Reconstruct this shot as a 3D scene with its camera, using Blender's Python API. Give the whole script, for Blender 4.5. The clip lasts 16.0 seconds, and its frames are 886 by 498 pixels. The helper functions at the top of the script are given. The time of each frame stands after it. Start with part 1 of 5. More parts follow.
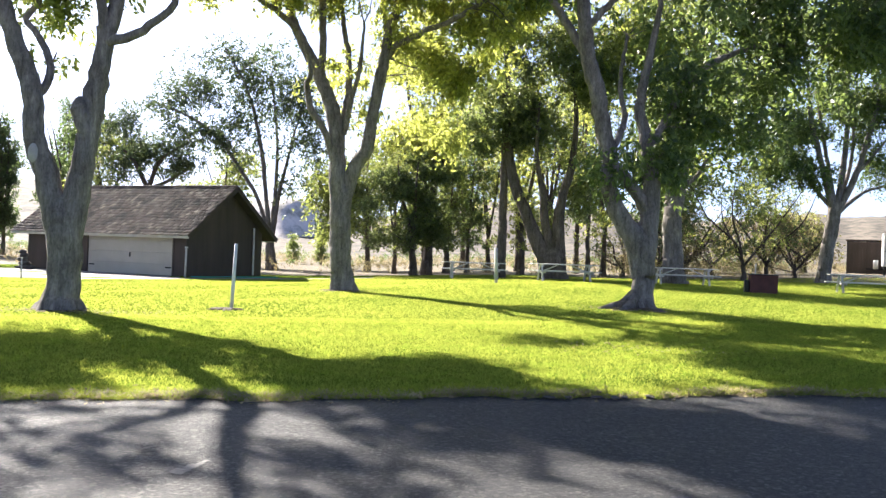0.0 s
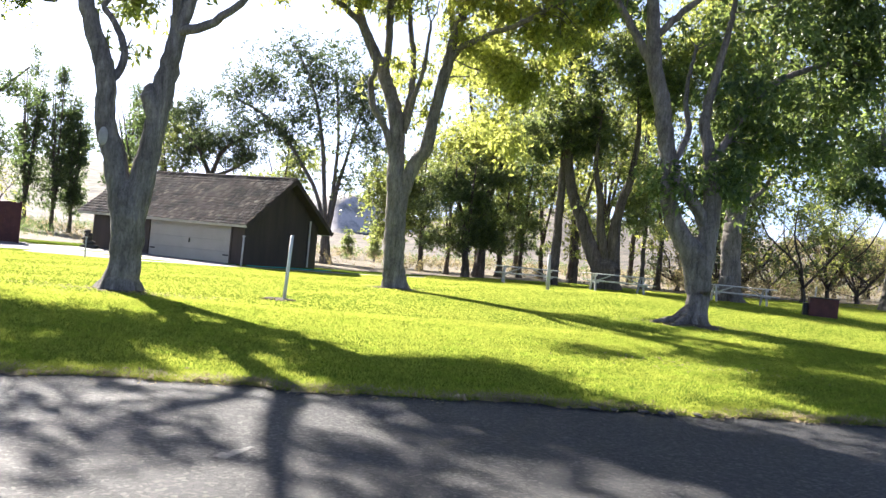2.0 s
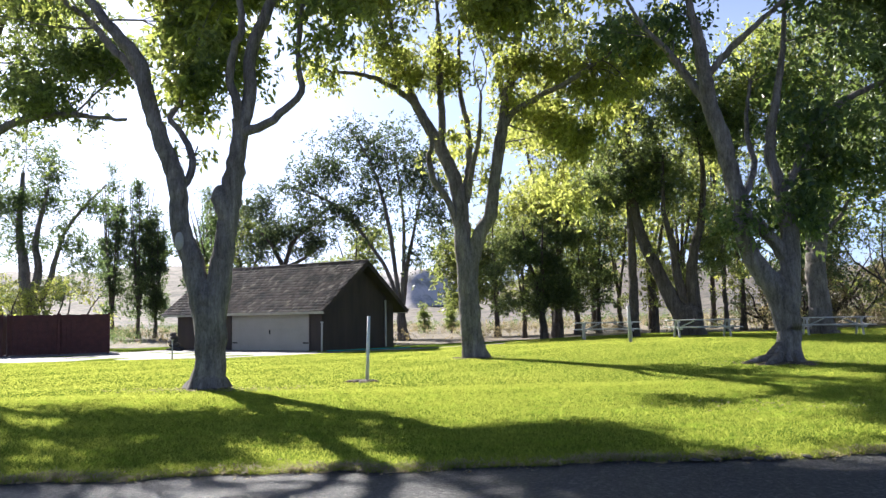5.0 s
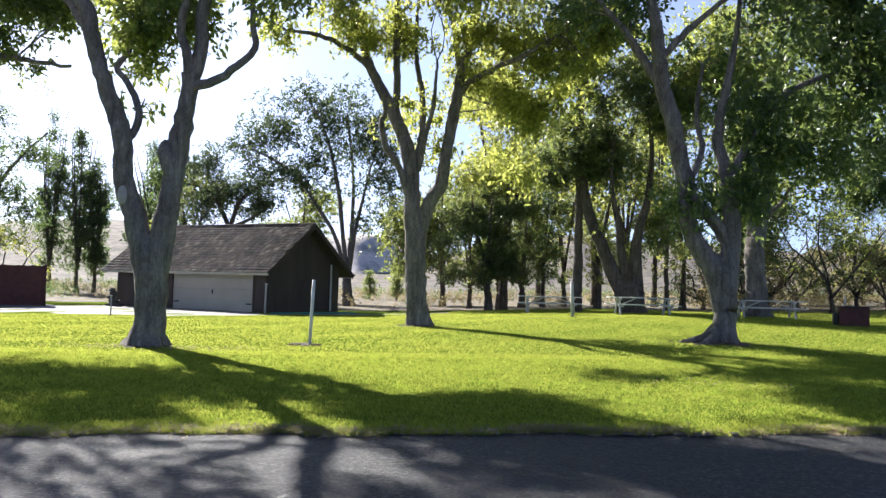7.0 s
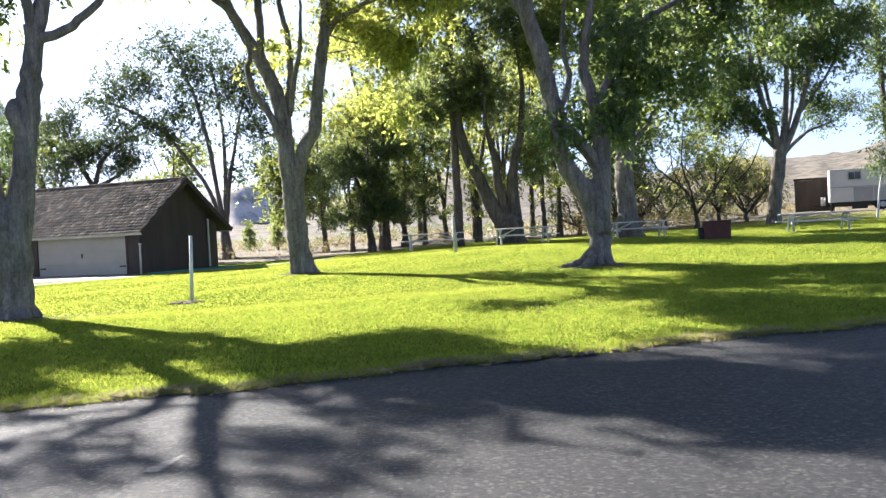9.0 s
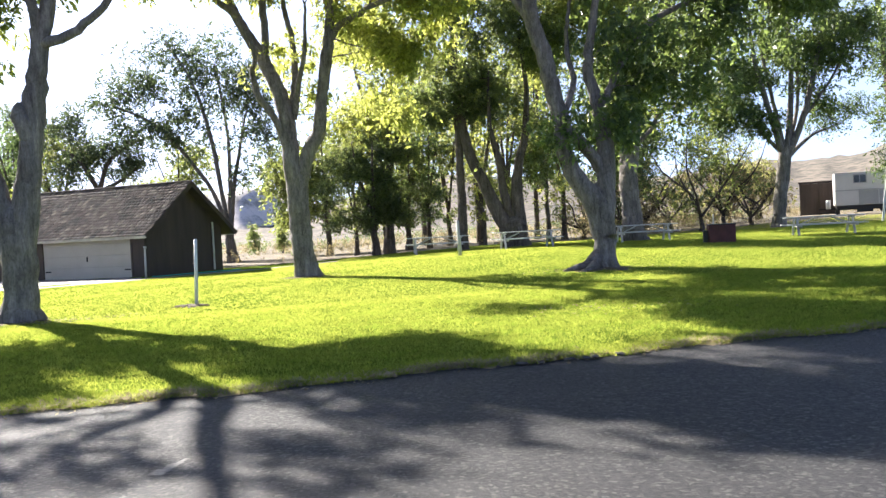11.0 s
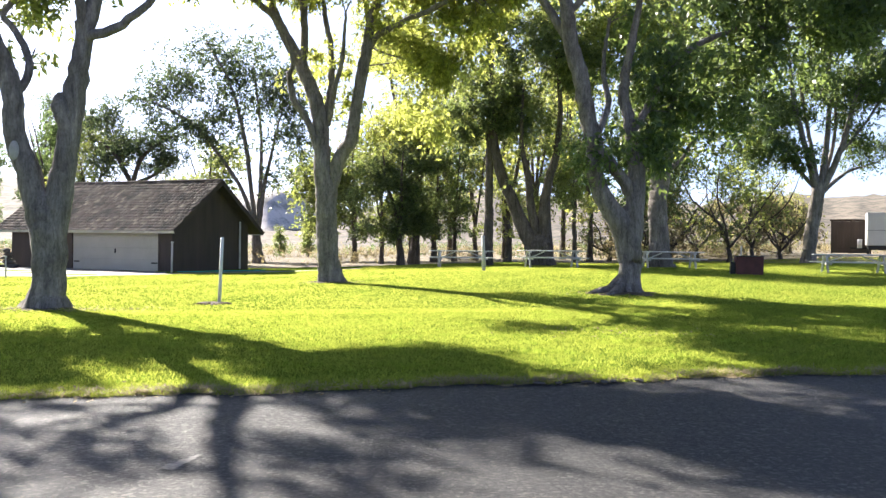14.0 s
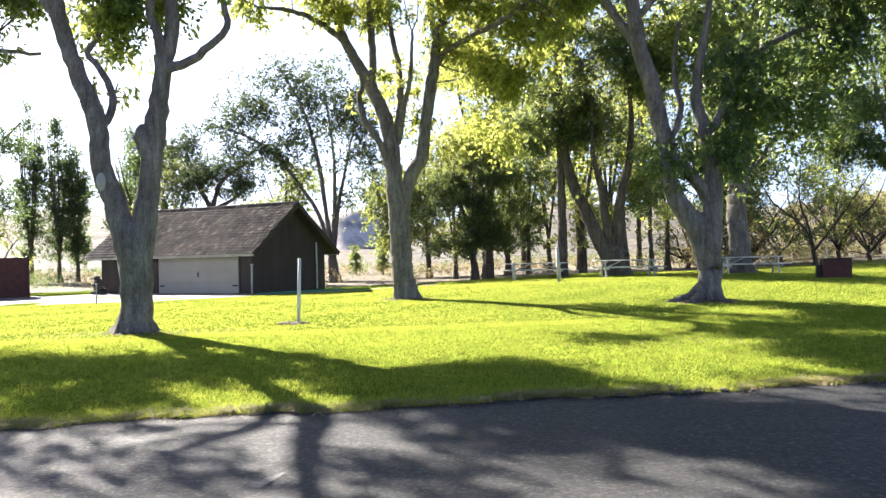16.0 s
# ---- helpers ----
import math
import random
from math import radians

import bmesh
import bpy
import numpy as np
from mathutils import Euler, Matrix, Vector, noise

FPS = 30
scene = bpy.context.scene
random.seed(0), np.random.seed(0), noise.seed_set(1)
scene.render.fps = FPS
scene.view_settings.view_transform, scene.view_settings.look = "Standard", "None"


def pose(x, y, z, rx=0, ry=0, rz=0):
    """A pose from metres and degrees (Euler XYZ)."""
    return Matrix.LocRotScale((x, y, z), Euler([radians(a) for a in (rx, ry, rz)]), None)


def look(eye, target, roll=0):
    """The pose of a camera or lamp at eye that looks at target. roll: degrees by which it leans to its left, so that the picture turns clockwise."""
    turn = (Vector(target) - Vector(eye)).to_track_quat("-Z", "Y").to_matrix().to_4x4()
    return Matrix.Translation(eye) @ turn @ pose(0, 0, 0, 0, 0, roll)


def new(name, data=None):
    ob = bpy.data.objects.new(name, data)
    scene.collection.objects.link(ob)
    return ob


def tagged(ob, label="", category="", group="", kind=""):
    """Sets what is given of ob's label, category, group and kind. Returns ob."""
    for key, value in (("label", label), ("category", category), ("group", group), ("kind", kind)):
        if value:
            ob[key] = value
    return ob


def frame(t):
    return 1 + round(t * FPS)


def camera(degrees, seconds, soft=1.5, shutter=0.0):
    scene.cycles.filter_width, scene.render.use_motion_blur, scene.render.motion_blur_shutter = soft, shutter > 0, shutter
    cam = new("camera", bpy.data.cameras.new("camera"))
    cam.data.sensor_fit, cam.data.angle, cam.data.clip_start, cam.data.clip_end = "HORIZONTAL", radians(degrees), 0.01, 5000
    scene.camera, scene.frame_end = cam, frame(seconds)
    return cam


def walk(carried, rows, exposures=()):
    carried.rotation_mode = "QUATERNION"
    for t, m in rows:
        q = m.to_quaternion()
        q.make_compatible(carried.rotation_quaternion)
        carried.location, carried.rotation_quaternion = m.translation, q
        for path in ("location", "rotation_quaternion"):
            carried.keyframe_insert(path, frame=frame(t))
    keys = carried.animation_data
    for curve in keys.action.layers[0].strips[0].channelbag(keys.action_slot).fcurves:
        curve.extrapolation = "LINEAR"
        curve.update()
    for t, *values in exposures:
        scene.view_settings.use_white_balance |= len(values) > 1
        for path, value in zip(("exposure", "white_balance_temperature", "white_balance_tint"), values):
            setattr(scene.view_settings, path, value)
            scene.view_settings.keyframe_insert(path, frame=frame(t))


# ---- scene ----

# ---- camera: one standing place, turned by hand ----
EYE = 1.5
cam = camera(55.7, 16.0, soft=1.4)
TURNS = [
    (0.0, -0.01, 0.27, -2.0), (0.5, 0.83, 0.01, -2.49), (1.0, 1.55, 0.43, -4.76), (1.5, 1.54, 0.75, -5.06),
    (2.0, 3.62, 0.18, -5.37), (2.5, 5.93, 0.89, -1.65), (3.0, 7.18, 1.64, 0.67), (3.5, 8.19, 2.52, 1.88),
    (4.0, 8.17, 4.06, 1.84), (4.2, 8.37, 4.64, 1.72), (6.3, 7.67, 4.52, -0.47), (6.5, 6.89, 4.46, -0.91),
    (7.0, 5.11, 2.48, -1.47), (7.5, 1.82, 0.64, -0.69), (8.0, -0.37, -0.69, -1.15), (8.5, -3.99, -1.58, 2.33),
    (8.7, -2.91, -1.62, 2.97), (10.8, -3.05, -1.94, 3.11), (11.0, -2.62, -1.42, 2.99), (11.5, -2.42, -1.65, 3.83),
    (12.0, -1.51, 0.57, 2.89), (12.5, -3.48, 0.2, 1.24), (13.0, -3.42, 0.78, 1.61), (13.5, -0.6, -1.26, -1.5),
    (14.0, -0.89, -0.47, -0.68), (14.5, -0.68, -1.16, -0.23), (15.0, 0.31, -1.81, 1.89), (15.5, 2.4, -0.18, 1.83),
    (16.0, 4.15, 0.54, 1.36),
]
walk(cam, [(t, pose(0, 0, EYE, 90 + pitch, roll, yaw)) for t, yaw, pitch, roll in TURNS], exposures=[(t, e, k - 60, 16) for t, e, k in ((0.0, 2.2, 5800), (2.5, 2.09, 5750), (4.0, 1.72, 5600), (7.0, 1.54, 5550), (8.5, 1.95, 5600), (11.0, 2.15, 5750), (12.5, 2.2, 5800), (16.0, 2.17, 5850))])

# ---- world and sun ----
SUN_AZ, SUN_EL = 40.0, 32.0   # degrees to the left of the y axis, degrees above the horizon
world = bpy.data.worlds.new("sky")
scene.world = world
world.use_nodes = True
wn, wl = world.node_tree.nodes, world.node_tree.links
sky = wn.new("ShaderNodeTexSky")
sky.sky_type, sky.sun_disc = "NISHITA", False
sky.sun_elevation, sky.sun_rotation = radians(SUN_EL), radians(-SUN_AZ)
sky.air_density, sky.dust_density, sky.ozone_density = 0.45, 1.2, 3.0
wl.new(sky.outputs["Color"], wn["Background"].inputs["Color"])
wn["Background"].inputs["Strength"].default_value = 0.042
sun = new("sun", bpy.data.lights.new("sun", "SUN"))
sun.data.energy, sun.data.angle, sun.data.color = 5.0, radians(0.5), (1.0, 0.88, 0.68)
sun_dir = Vector((-math.sin(radians(SUN_AZ)) * math.cos(radians(SUN_EL)), math.cos(radians(SUN_AZ)) * math.cos(radians(SUN_EL)), math.sin(radians(SUN_EL))))
sun.matrix_world = look(sun_dir * 200, (0, 0, 0))


# ---- materials ----
def mat(name):
    m = bpy.data.materials.new(name)
    m.use_nodes = True
    nt = m.node_tree
    return m, nt.nodes, nt.links, nt.nodes["Principled BSDF"]


def noise_tex(n, l, scale, detail=6, rough=0.6, vec=None, stretch=None):
    t = n.new("ShaderNodeTexNoise")
    t.inputs["Scale"].default_value, t.inputs["Detail"].default_value, t.inputs["Roughness"].default_value = scale, detail, rough
    if vec is None:
        vec = n.new("ShaderNodeTexCoord").outputs["Object"]
    if stretch:
        mp = n.new("ShaderNodeMapping")
        mp.inputs["Scale"].default_value = stretch
        l.new(vec, mp.inputs["Vector"])
        vec = mp.outputs["Vector"]
    l.new(vec, t.inputs["Vector"])
    return t.outputs["Fac"]


def ramp(n, l, fac, stops):
    r = n.new("ShaderNodeValToRGB")
    while len(r.color_ramp.elements) < len(stops):
        r.color_ramp.elements.new(0.5)
    for e, (p, c) in zip(r.color_ramp.elements, stops):
        e.position, e.color = p, (*c, 1)
    l.new(fac, r.inputs["Fac"])
    return r.outputs["Color"]


def blend(n, l, a, b, fac, mode="MIX"):
    m = n.new("ShaderNodeMix")
    m.data_type, m.blend_type = "RGBA", mode
    for sock, val in ((m.inputs["Factor"], fac), (m.inputs["A"], a), (m.inputs["B"], b)):
        if isinstance(val, (int, float)):
            sock.default_value = val
        elif isinstance(val, tuple):
            sock.default_value = (*val, 1)
        else:
            l.new(val, sock)
    return m.outputs["Result"]


def relief(n, l, shader, fac, strength, distance=0.02):
    b = n.new("ShaderNodeBump")
    b.inputs["Strength"].default_value, b.inputs["Distance"].default_value = strength, distance
    l.new(fac, b.inputs["Height"])
    l.new(b.outputs["Normal"], shader.inputs["Normal"])


def plain(name, dark, light, scale=8.0, rough=0.7, metal=0.0, bump=0.2, stretch=None, fine=60.0):
    m, n, l, s = mat(name)
    a = noise_tex(n, l, scale, stretch=stretch)
    b = noise_tex(n, l, fine, stretch=stretch)
    c = blend(n, l, ramp(n, l, a, [(0.3, dark), (0.7, light)]), ramp(n, l, b, [(0.3, (0.75, 0.75, 0.75)), (0.7, (1.1, 1.1, 1.1))]), 0.6, "MULTIPLY")
    l.new(c, s.inputs["Base Color"])
    s.inputs["Roughness"].default_value, s.inputs["Metallic"].default_value = rough, metal
    relief(n, l, s, b, bump, 0.01)
    return m


def leafy(name, dark, light, glow, share=0.45, rough=0.5, gloss=0.25, patch=(0.6, 1.3, 1.1), least=0.6):
    """Foliage: an upper side and light that comes through the blade."""
    m, n, l, s = mat(name)
    isl = n.new("ShaderNodeNewGeometry").outputs["Random Per Island"]
    lo, hi, scale = patch
    big = ramp(n, l, noise_tex(n, l, scale, 4, 0.7), [(0.32, (lo * 0.92, lo, lo)), (0.68, (hi, hi * 0.96, hi * 0.9))])
    c = ramp(n, l, isl, [(0.0, dark), (1.0, light)])
    c = blend(n, l, c, big, 1.0, "MULTIPLY")
    l.new(c, s.inputs["Base Color"])
    s.inputs["Roughness"].default_value, s.inputs["Specular IOR Level"].default_value = rough, gloss
    tr = n.new("ShaderNodeBsdfTranslucent")
    g = blend(n, l, tuple(least * v for v in glow), tuple(min(1.0, (1.95 - least) * v) for v in glow), isl)
    g = blend(n, l, g, big, 0.5, "MULTIPLY")
    l.new(g, tr.inputs["Color"])
    mix = n.new("ShaderNodeMixShader")
    mix.inputs["Fac"].default_value = share
    l.new(s.outputs["BSDF"], mix.inputs[1])
    l.new(tr.outputs["BSDF"], mix.inputs[2])
    l.new(mix.outputs["Shader"], n["Material Output"].inputs["Surface"])
    return m


def bark_mat(name, dark, light):
    """Ridged bark: long furrows, smaller cracks, pale and dark blotches."""
    m, n, l, s = mat(name)
    a = noise_tex(n, l, 9.0, 8, 0.7, stretch=(1, 1, 0.16))
    b = noise_tex(n, l, 2.4, 5, 0.75, stretch=(1, 1, 0.6))
    k = noise_tex(n, l, 26.0, 6, 0.7, stretch=(1, 1, 0.45))
    pale = tuple(min(0.6, 1.5 * v) for v in light)
    c = ramp(n, l, a, [(0.3, dark), (0.42, tuple(0.75 * v for v in light)), (0.55, light), (0.72, pale)])
    c = blend(n, l, c, ramp(n, l, b, [(0.36, (0.68, 0.66, 0.63)), (0.5, (1.0, 1.0, 1.0)), (0.66, (1.35, 1.35, 1.33))]), 0.9, "MULTIPLY")
    c = blend(n, l, c, ramp(n, l, k, [(0.34, (0.62, 0.62, 0.62)), (0.56, (1.12, 1.12, 1.12))]), 0.8, "MULTIPLY")
    l.new(c, s.inputs["Base Color"])
    s.inputs["Roughness"].default_value, s.inputs["Specular IOR Level"].default_value = 0.92, 0.2
    h = n.new("ShaderNodeMath")
    h.operation = "MULTIPLY_ADD"
    h.inputs[1].default_value = 0.4
    l.new(k, h.inputs[0])
    l.new(a, h.inputs[2])
    relief(n, l, s, h.outputs["Value"], 0.9, 0.045)
    return m


def grass_sheet(name):
    m, n, l, s = mat(name)
    a = noise_tex(n, l, 0.35, 5)
    b = noise_tex(n, l, 5.0, 6)
    c = noise_tex(n, l, 60.0, 4)
    col = ramp(n, l, a, [(0.3, (0.11, 0.175, 0.022)), (0.55, (0.155, 0.21, 0.03)), (0.75, (0.21, 0.245, 0.04))])
    col = blend(n, l, col, ramp(n, l, b, [(0.3, (0.7, 0.75, 0.7)), (0.7, (1.2, 1.15, 1.1))]), 0.8, "MULTIPLY")
    col = blend(n, l, col, ramp(n, l, c, [(0.3, (0.65, 0.65, 0.65)), (0.7, (1.25, 1.25, 1.2))]), 0.7, "MULTIPLY")
    l.new(col, s.inputs["Base Color"])
    s.inputs["Roughness"].default_value, s.inputs["Specular IOR Level"].default_value = 0.95, 0.0
    both = n.new("ShaderNodeMath")
    both.operation = "MULTIPLY_ADD"
    both.inputs[1].default_value = 2.5
    l.new(noise_tex(n, l, 11.0, 5), both.inputs[0])
    l.new(c, both.inputs[2])
    relief(n, l, s, both.outputs["Value"], 0.7, 0.05)
    return m


def asphalt(name):
    """Worn chip seal: dark binder with pale stones of a finger's width, patchy on a larger scale."""
    m, n, l, s = mat(name)
    co = n.new("ShaderNodeTexCoord").outputs["Object"]
    a = noise_tex(n, l, 0.6, 5)
    v = n.new("ShaderNodeTexVoronoi")
    v.inputs["Scale"].default_value = 38.0
    l.new(co, v.inputs["Vector"])
    sep = n.new("ShaderNodeSeparateColor")
    l.new(v.outputs["Color"], sep.inputs["Color"])
    g = noise_tex(n, l, 30.0, 8, 0.8)
    col = ramp(n, l, sep.outputs["Red"], [(0.0, (0.029, 0.03, 0.033)), (0.5, (0.041, 0.042, 0.045)), (0.8, (0.064, 0.064, 0.066)), (1.0, (0.125, 0.123, 0.12))])
    col = blend(n, l, col, ramp(n, l, g, [(0.38, (0.5, 0.5, 0.5)), (0.62, (1.45, 1.43, 1.4))]), 0.9, "MULTIPLY")
    col = blend(n, l, col, ramp(n, l, a, [(0.3, (0.8, 0.8, 0.82)), (0.7, (1.15, 1.14, 1.1))]), 1.0, "MULTIPLY")
    l.new(col, s.inputs["Base Color"])
    s.inputs["Roughness"].default_value, s.inputs["Specular IOR Level"].default_value = 0.66, 0.4
    h = n.new("ShaderNodeMath")
    h.operation = "MULTIPLY_ADD"
    h.inputs[1].default_value = 1.5
    l.new(sep.outputs["Red"], h.inputs[0])
    l.new(g, h.inputs[2])
    relief(n, l, s, h.outputs["Value"], 1.0, 0.05)
    return m


def field_mat(name, dark, light, third, fine=0.9):
    m, n, l, s = mat(name)
    a = noise_tex(n, l, 0.05, 8)
    b = noise_tex(n, l, fine, 8, 0.7)
    c = blend(n, l, ramp(n, l, a, [(0.35, dark), (0.5, light), (0.68, third)]), ramp(n, l, b, [(0.42, (0.4, 0.42, 0.38)), (0.56, (1.2, 1.17, 1.12))]), 0.85, "MULTIPLY")
    l.new(c, s.inputs["Base Color"])
    s.inputs["Roughness"].default_value = 0.95
    relief(n, l, s, b, 0.4, 0.3)
    return m


M_LAWN = grass_sheet("lawn grass")
M_BLADE = leafy("grass blades", (0.022, 0.085, 0.012), (0.05, 0.15, 0.02), (0.62, 0.68, 0.105), 0.5, 0.8, 0.0, (0.55, 1.25, 4.0), 0.75)
M_BLADE_F = leafy("distant grass blades", (0.03, 0.095, 0.014), (0.06, 0.15, 0.02), (0.70, 0.74, 0.12), 0.53, 0.8, 0.0, (0.8, 1.15, 2.2), 0.8)
M_TUFT = leafy("coarse grass tufts", (0.02, 0.045, 0.008), (0.04, 0.08, 0.014), (0.40, 0.56, 0.06), 0.5, 0.8, 0.0)
M_ROAD = asphalt("worn asphalt")
M_FIELD = field_mat("dry field", (0.13, 0.105, 0.06), (0.185, 0.15, 0.09), (0.10, 0.095, 0.055))
M_HILL = field_mat("sage hill", (0.12, 0.103, 0.08), (0.15, 0.13, 0.1), (0.075, 0.07, 0.055), 0.22)
M_BLUFF = field_mat("grey basalt bluff", (0.60, 0.56, 0.54), (0.64, 0.60, 0.58), (0.55, 0.52, 0.50), 0.12)
M_DRIVE = plain("pale concrete drive", (0.20, 0.185, 0.165), (0.40, 0.38, 0.35), 0.9, 0.85, bump=0.3)
M_BARK = bark_mat("grey locust bark", (0.06, 0.053, 0.046), (0.195, 0.175, 0.157))
M_SCAR = plain("healed wood", (0.30, 0.29, 0.27), (0.42, 0.40, 0.38), 6, 0.8)
M_BARK2 = bark_mat("brown furrowed bark", (0.035, 0.029, 0.024), (0.12, 0.1, 0.083))
M_LEAF = leafy("locust leaves", (0.035, 0.075, 0.03), (0.08, 0.13, 0.055), (0.54, 0.60, 0.13), 0.5, 0.45, 0.4)
M_LEAF_T = leafy("deep green locust leaves", (0.03, 0.065, 0.028), (0.07, 0.115, 0.05), (0.30, 0.39, 0.10), 0.42, 0.45, 0.4)
M_LEAF_Y = leafy("yellow green leaves", (0.05, 0.09, 0.025), (0.11, 0.15, 0.045), (0.64, 0.68, 0.15), 0.56, 0.45, 0.4)
M_LEAF_D = leafy("dark leaves", (0.04, 0.07, 0.032), (0.085, 0.12, 0.055), (0.42, 0.50, 0.12), 0.46, 0.45, 0.4)
M_LEAF_G = leafy("grey green leaves", (0.06, 0.08, 0.04), (0.11, 0.13, 0.07), (0.24, 0.34, 0.10), 0.4)
M_LEAF_M = leafy("muted green leaves", (0.05, 0.08, 0.036), (0.10, 0.135, 0.06), (0.42, 0.48, 0.11), 0.45, 0.45, 0.45)
M_NEEDLE = leafy("dark evergreen needles", (0.028, 0.05, 0.026), (0.075, 0.095, 0.045), (0.34, 0.42, 0.12), 0.44, 0.5, 0.4)
M_DRY = leafy("dry brush", (0.17, 0.135, 0.08), (0.28, 0.23, 0.14), (0.48, 0.40, 0.20), 0.4, 0.8)
M_DRYG = leafy("dusty green brush leaves", (0.11, 0.115, 0.05), (0.20, 0.19, 0.09), (0.50, 0.50, 0.15), 0.48, 0.7)
M_STALK = leafy("bleached straw", (0.22, 0.18, 0.11), (0.40, 0.34, 0.22), (0.40, 0.34, 0.2), 0.2, 0.8)
M_BARK3 = bark_mat("dark crooked bark", (0.03, 0.025, 0.022), (0.09, 0.075, 0.065))
M_LEAF_F = leafy("feathery grey leaves", (0.04, 0.058, 0.034), (0.08, 0.10, 0.06), (0.17, 0.23, 0.09), 0.36, 0.5, 0.4)
M_WALL = plain("dark brown boards", (0.05, 0.037, 0.03), (0.085, 0.063, 0.05), 2.0, 0.8, stretch=(1, 1, 0.15))
M_DOOR = plain("beige painted steel door", (0.40, 0.36, 0.30), (0.47, 0.43, 0.36), 1.0, 0.6, bump=0.05)
M_TRIM = plain("weathered pale trim", (0.42, 0.40, 0.37), (0.62, 0.60, 0.56), 3.0, 0.7)
M_SHAKE = plain("cedar shakes", (0.09, 0.065, 0.05), (0.25, 0.2, 0.165), 3.0, 0.85, bump=0.5)
M_IRON = plain("black iron", (0.02, 0.02, 0.02), (0.04, 0.04, 0.04), 20, 0.5, 0.6)
M_RUST = plain("rust red painted steel", (0.055, 0.016, 0.015), (0.10, 0.03, 0.026), 4, 0.7)
M_WHITE = plain("white painted post", (0.55, 0.55, 0.53), (0.75, 0.75, 0.72), 4, 0.6)
M_WOOD = plain("weathered grey planks", (0.46, 0.44, 0.41), (0.68, 0.66, 0.62), 3, 0.8, stretch=(0.15, 1, 1))
M_TRAIL = plain("white trailer siding", (0.62, 0.61, 0.58), (0.72, 0.71, 0.68), 1, 0.4, bump=0.05)
M_GREYP = plain("grey trailer panel", (0.36, 0.36, 0.35), (0.45, 0.45, 0.44), 1, 0.45, bump=0.05)
M_TYRE = plain("tyre rubber", (0.02, 0.02, 0.02), (0.035, 0.035, 0.035), 20, 0.85)
M_HOSE = plain("turquoise hose", (0.03, 0.35, 0.36), (0.05, 0.45, 0.45), 10, 0.45)
M_DIRT = plain("bare soil", (0.07, 0.052, 0.034), (0.14, 0.108, 0.072), 6, 0.95, bump=0.8)
M_STRAW = plain("dry straw and soil", (0.20, 0.15, 0.08), (0.50, 0.40, 0.23), 9, 0.95, bump=0.8)
M_ROCK = plain("stacked rock", (0.05, 0.045, 0.04), (0.15, 0.135, 0.115), 3, 0.9, bump=0.8)
M_GLASS = plain("dark window glass", (0.03, 0.035, 0.04), (0.05, 0.055, 0.06), 2, 0.08, bump=0.0)


# ---- mesh helpers ----
def part(name, bm, material, parent=None, label="", smooth=False, kind=""):
    me = bpy.data.meshes.new(name)
    bm.to_mesh(me)
    bm.free()
    me.materials.append(material)
    if smooth:
        me.polygons.foreach_set("use_smooth", [True] * len(me.polygons))
    ob = new(name, me)
    ob.parent = parent
    return tagged(ob, label, kind=kind)


def raw(name, verts, faces, material, parent=None, label="", kind="", smooth=False):
    """A mesh from arrays in which all faces have the same number of corners."""
    verts, faces = np.asarray(verts, np.float32), np.asarray(faces, np.int32)
    me = bpy.data.meshes.new(name)
    k = faces.shape[1]
    me.vertices.add(len(verts))
    me.vertices.foreach_set("co", verts.ravel())
    me.loops.add(faces.size)
    me.loops.foreach_set("vertex_index", faces.ravel())
    me.polygons.add(len(faces))
    me.polygons.foreach_set("loop_start", np.arange(0, faces.size, k, dtype=np.int32))
    if smooth:
        me.polygons.foreach_set("use_smooth", np.ones(len(faces), bool))
    me.update(calc_edges=True)
    me.materials.append(material)
    ob = new(name, me)
    ob.parent = parent
    return tagged(ob, label, kind=kind)


def thing(name, m, label, category, group="", kind=""):
    ob = new(name)
    ob.matrix_basis = m
    ob.empty_display_size = 0.2
    return tagged(ob, label, category, group, kind)


def box(bm, lo, hi, bevel=0.0, m=None):
    lo, hi = Vector(lo), Vector(hi)
    mm = Matrix.Translation((lo + hi) / 2) @ Matrix.Diagonal((*(hi - lo), 1))
    r = bmesh.ops.create_cube(bm, size=1.0, matrix=mm)
    if bevel:
        bmesh.ops.bevel(bm, geom=list({e for v in r["verts"] for e in v.link_edges}), offset=bevel, segments=1, affect="EDGES")
    if m is not None:
        bmesh.ops.transform(bm, matrix=m, verts=bm.verts)
    return bm


def boxed(lo, hi, bevel=0.01, m=None):
    return box(bmesh.new(), lo, hi, bevel, m)


def rod(a, b, r, sides=10, r2=None):
    bm = bmesh.new()
    a, b = Vector(a), Vector(b)
    d = b - a
    m = Matrix.Translation((a + b) / 2) @ d.to_track_quat("Z", "Y").to_matrix().to_4x4()
    bmesh.ops.create_cone(bm, cap_ends=True, segments=sides, radius1=r, radius2=r if r2 is None else r2, depth=d.length, matrix=m)
    return bm


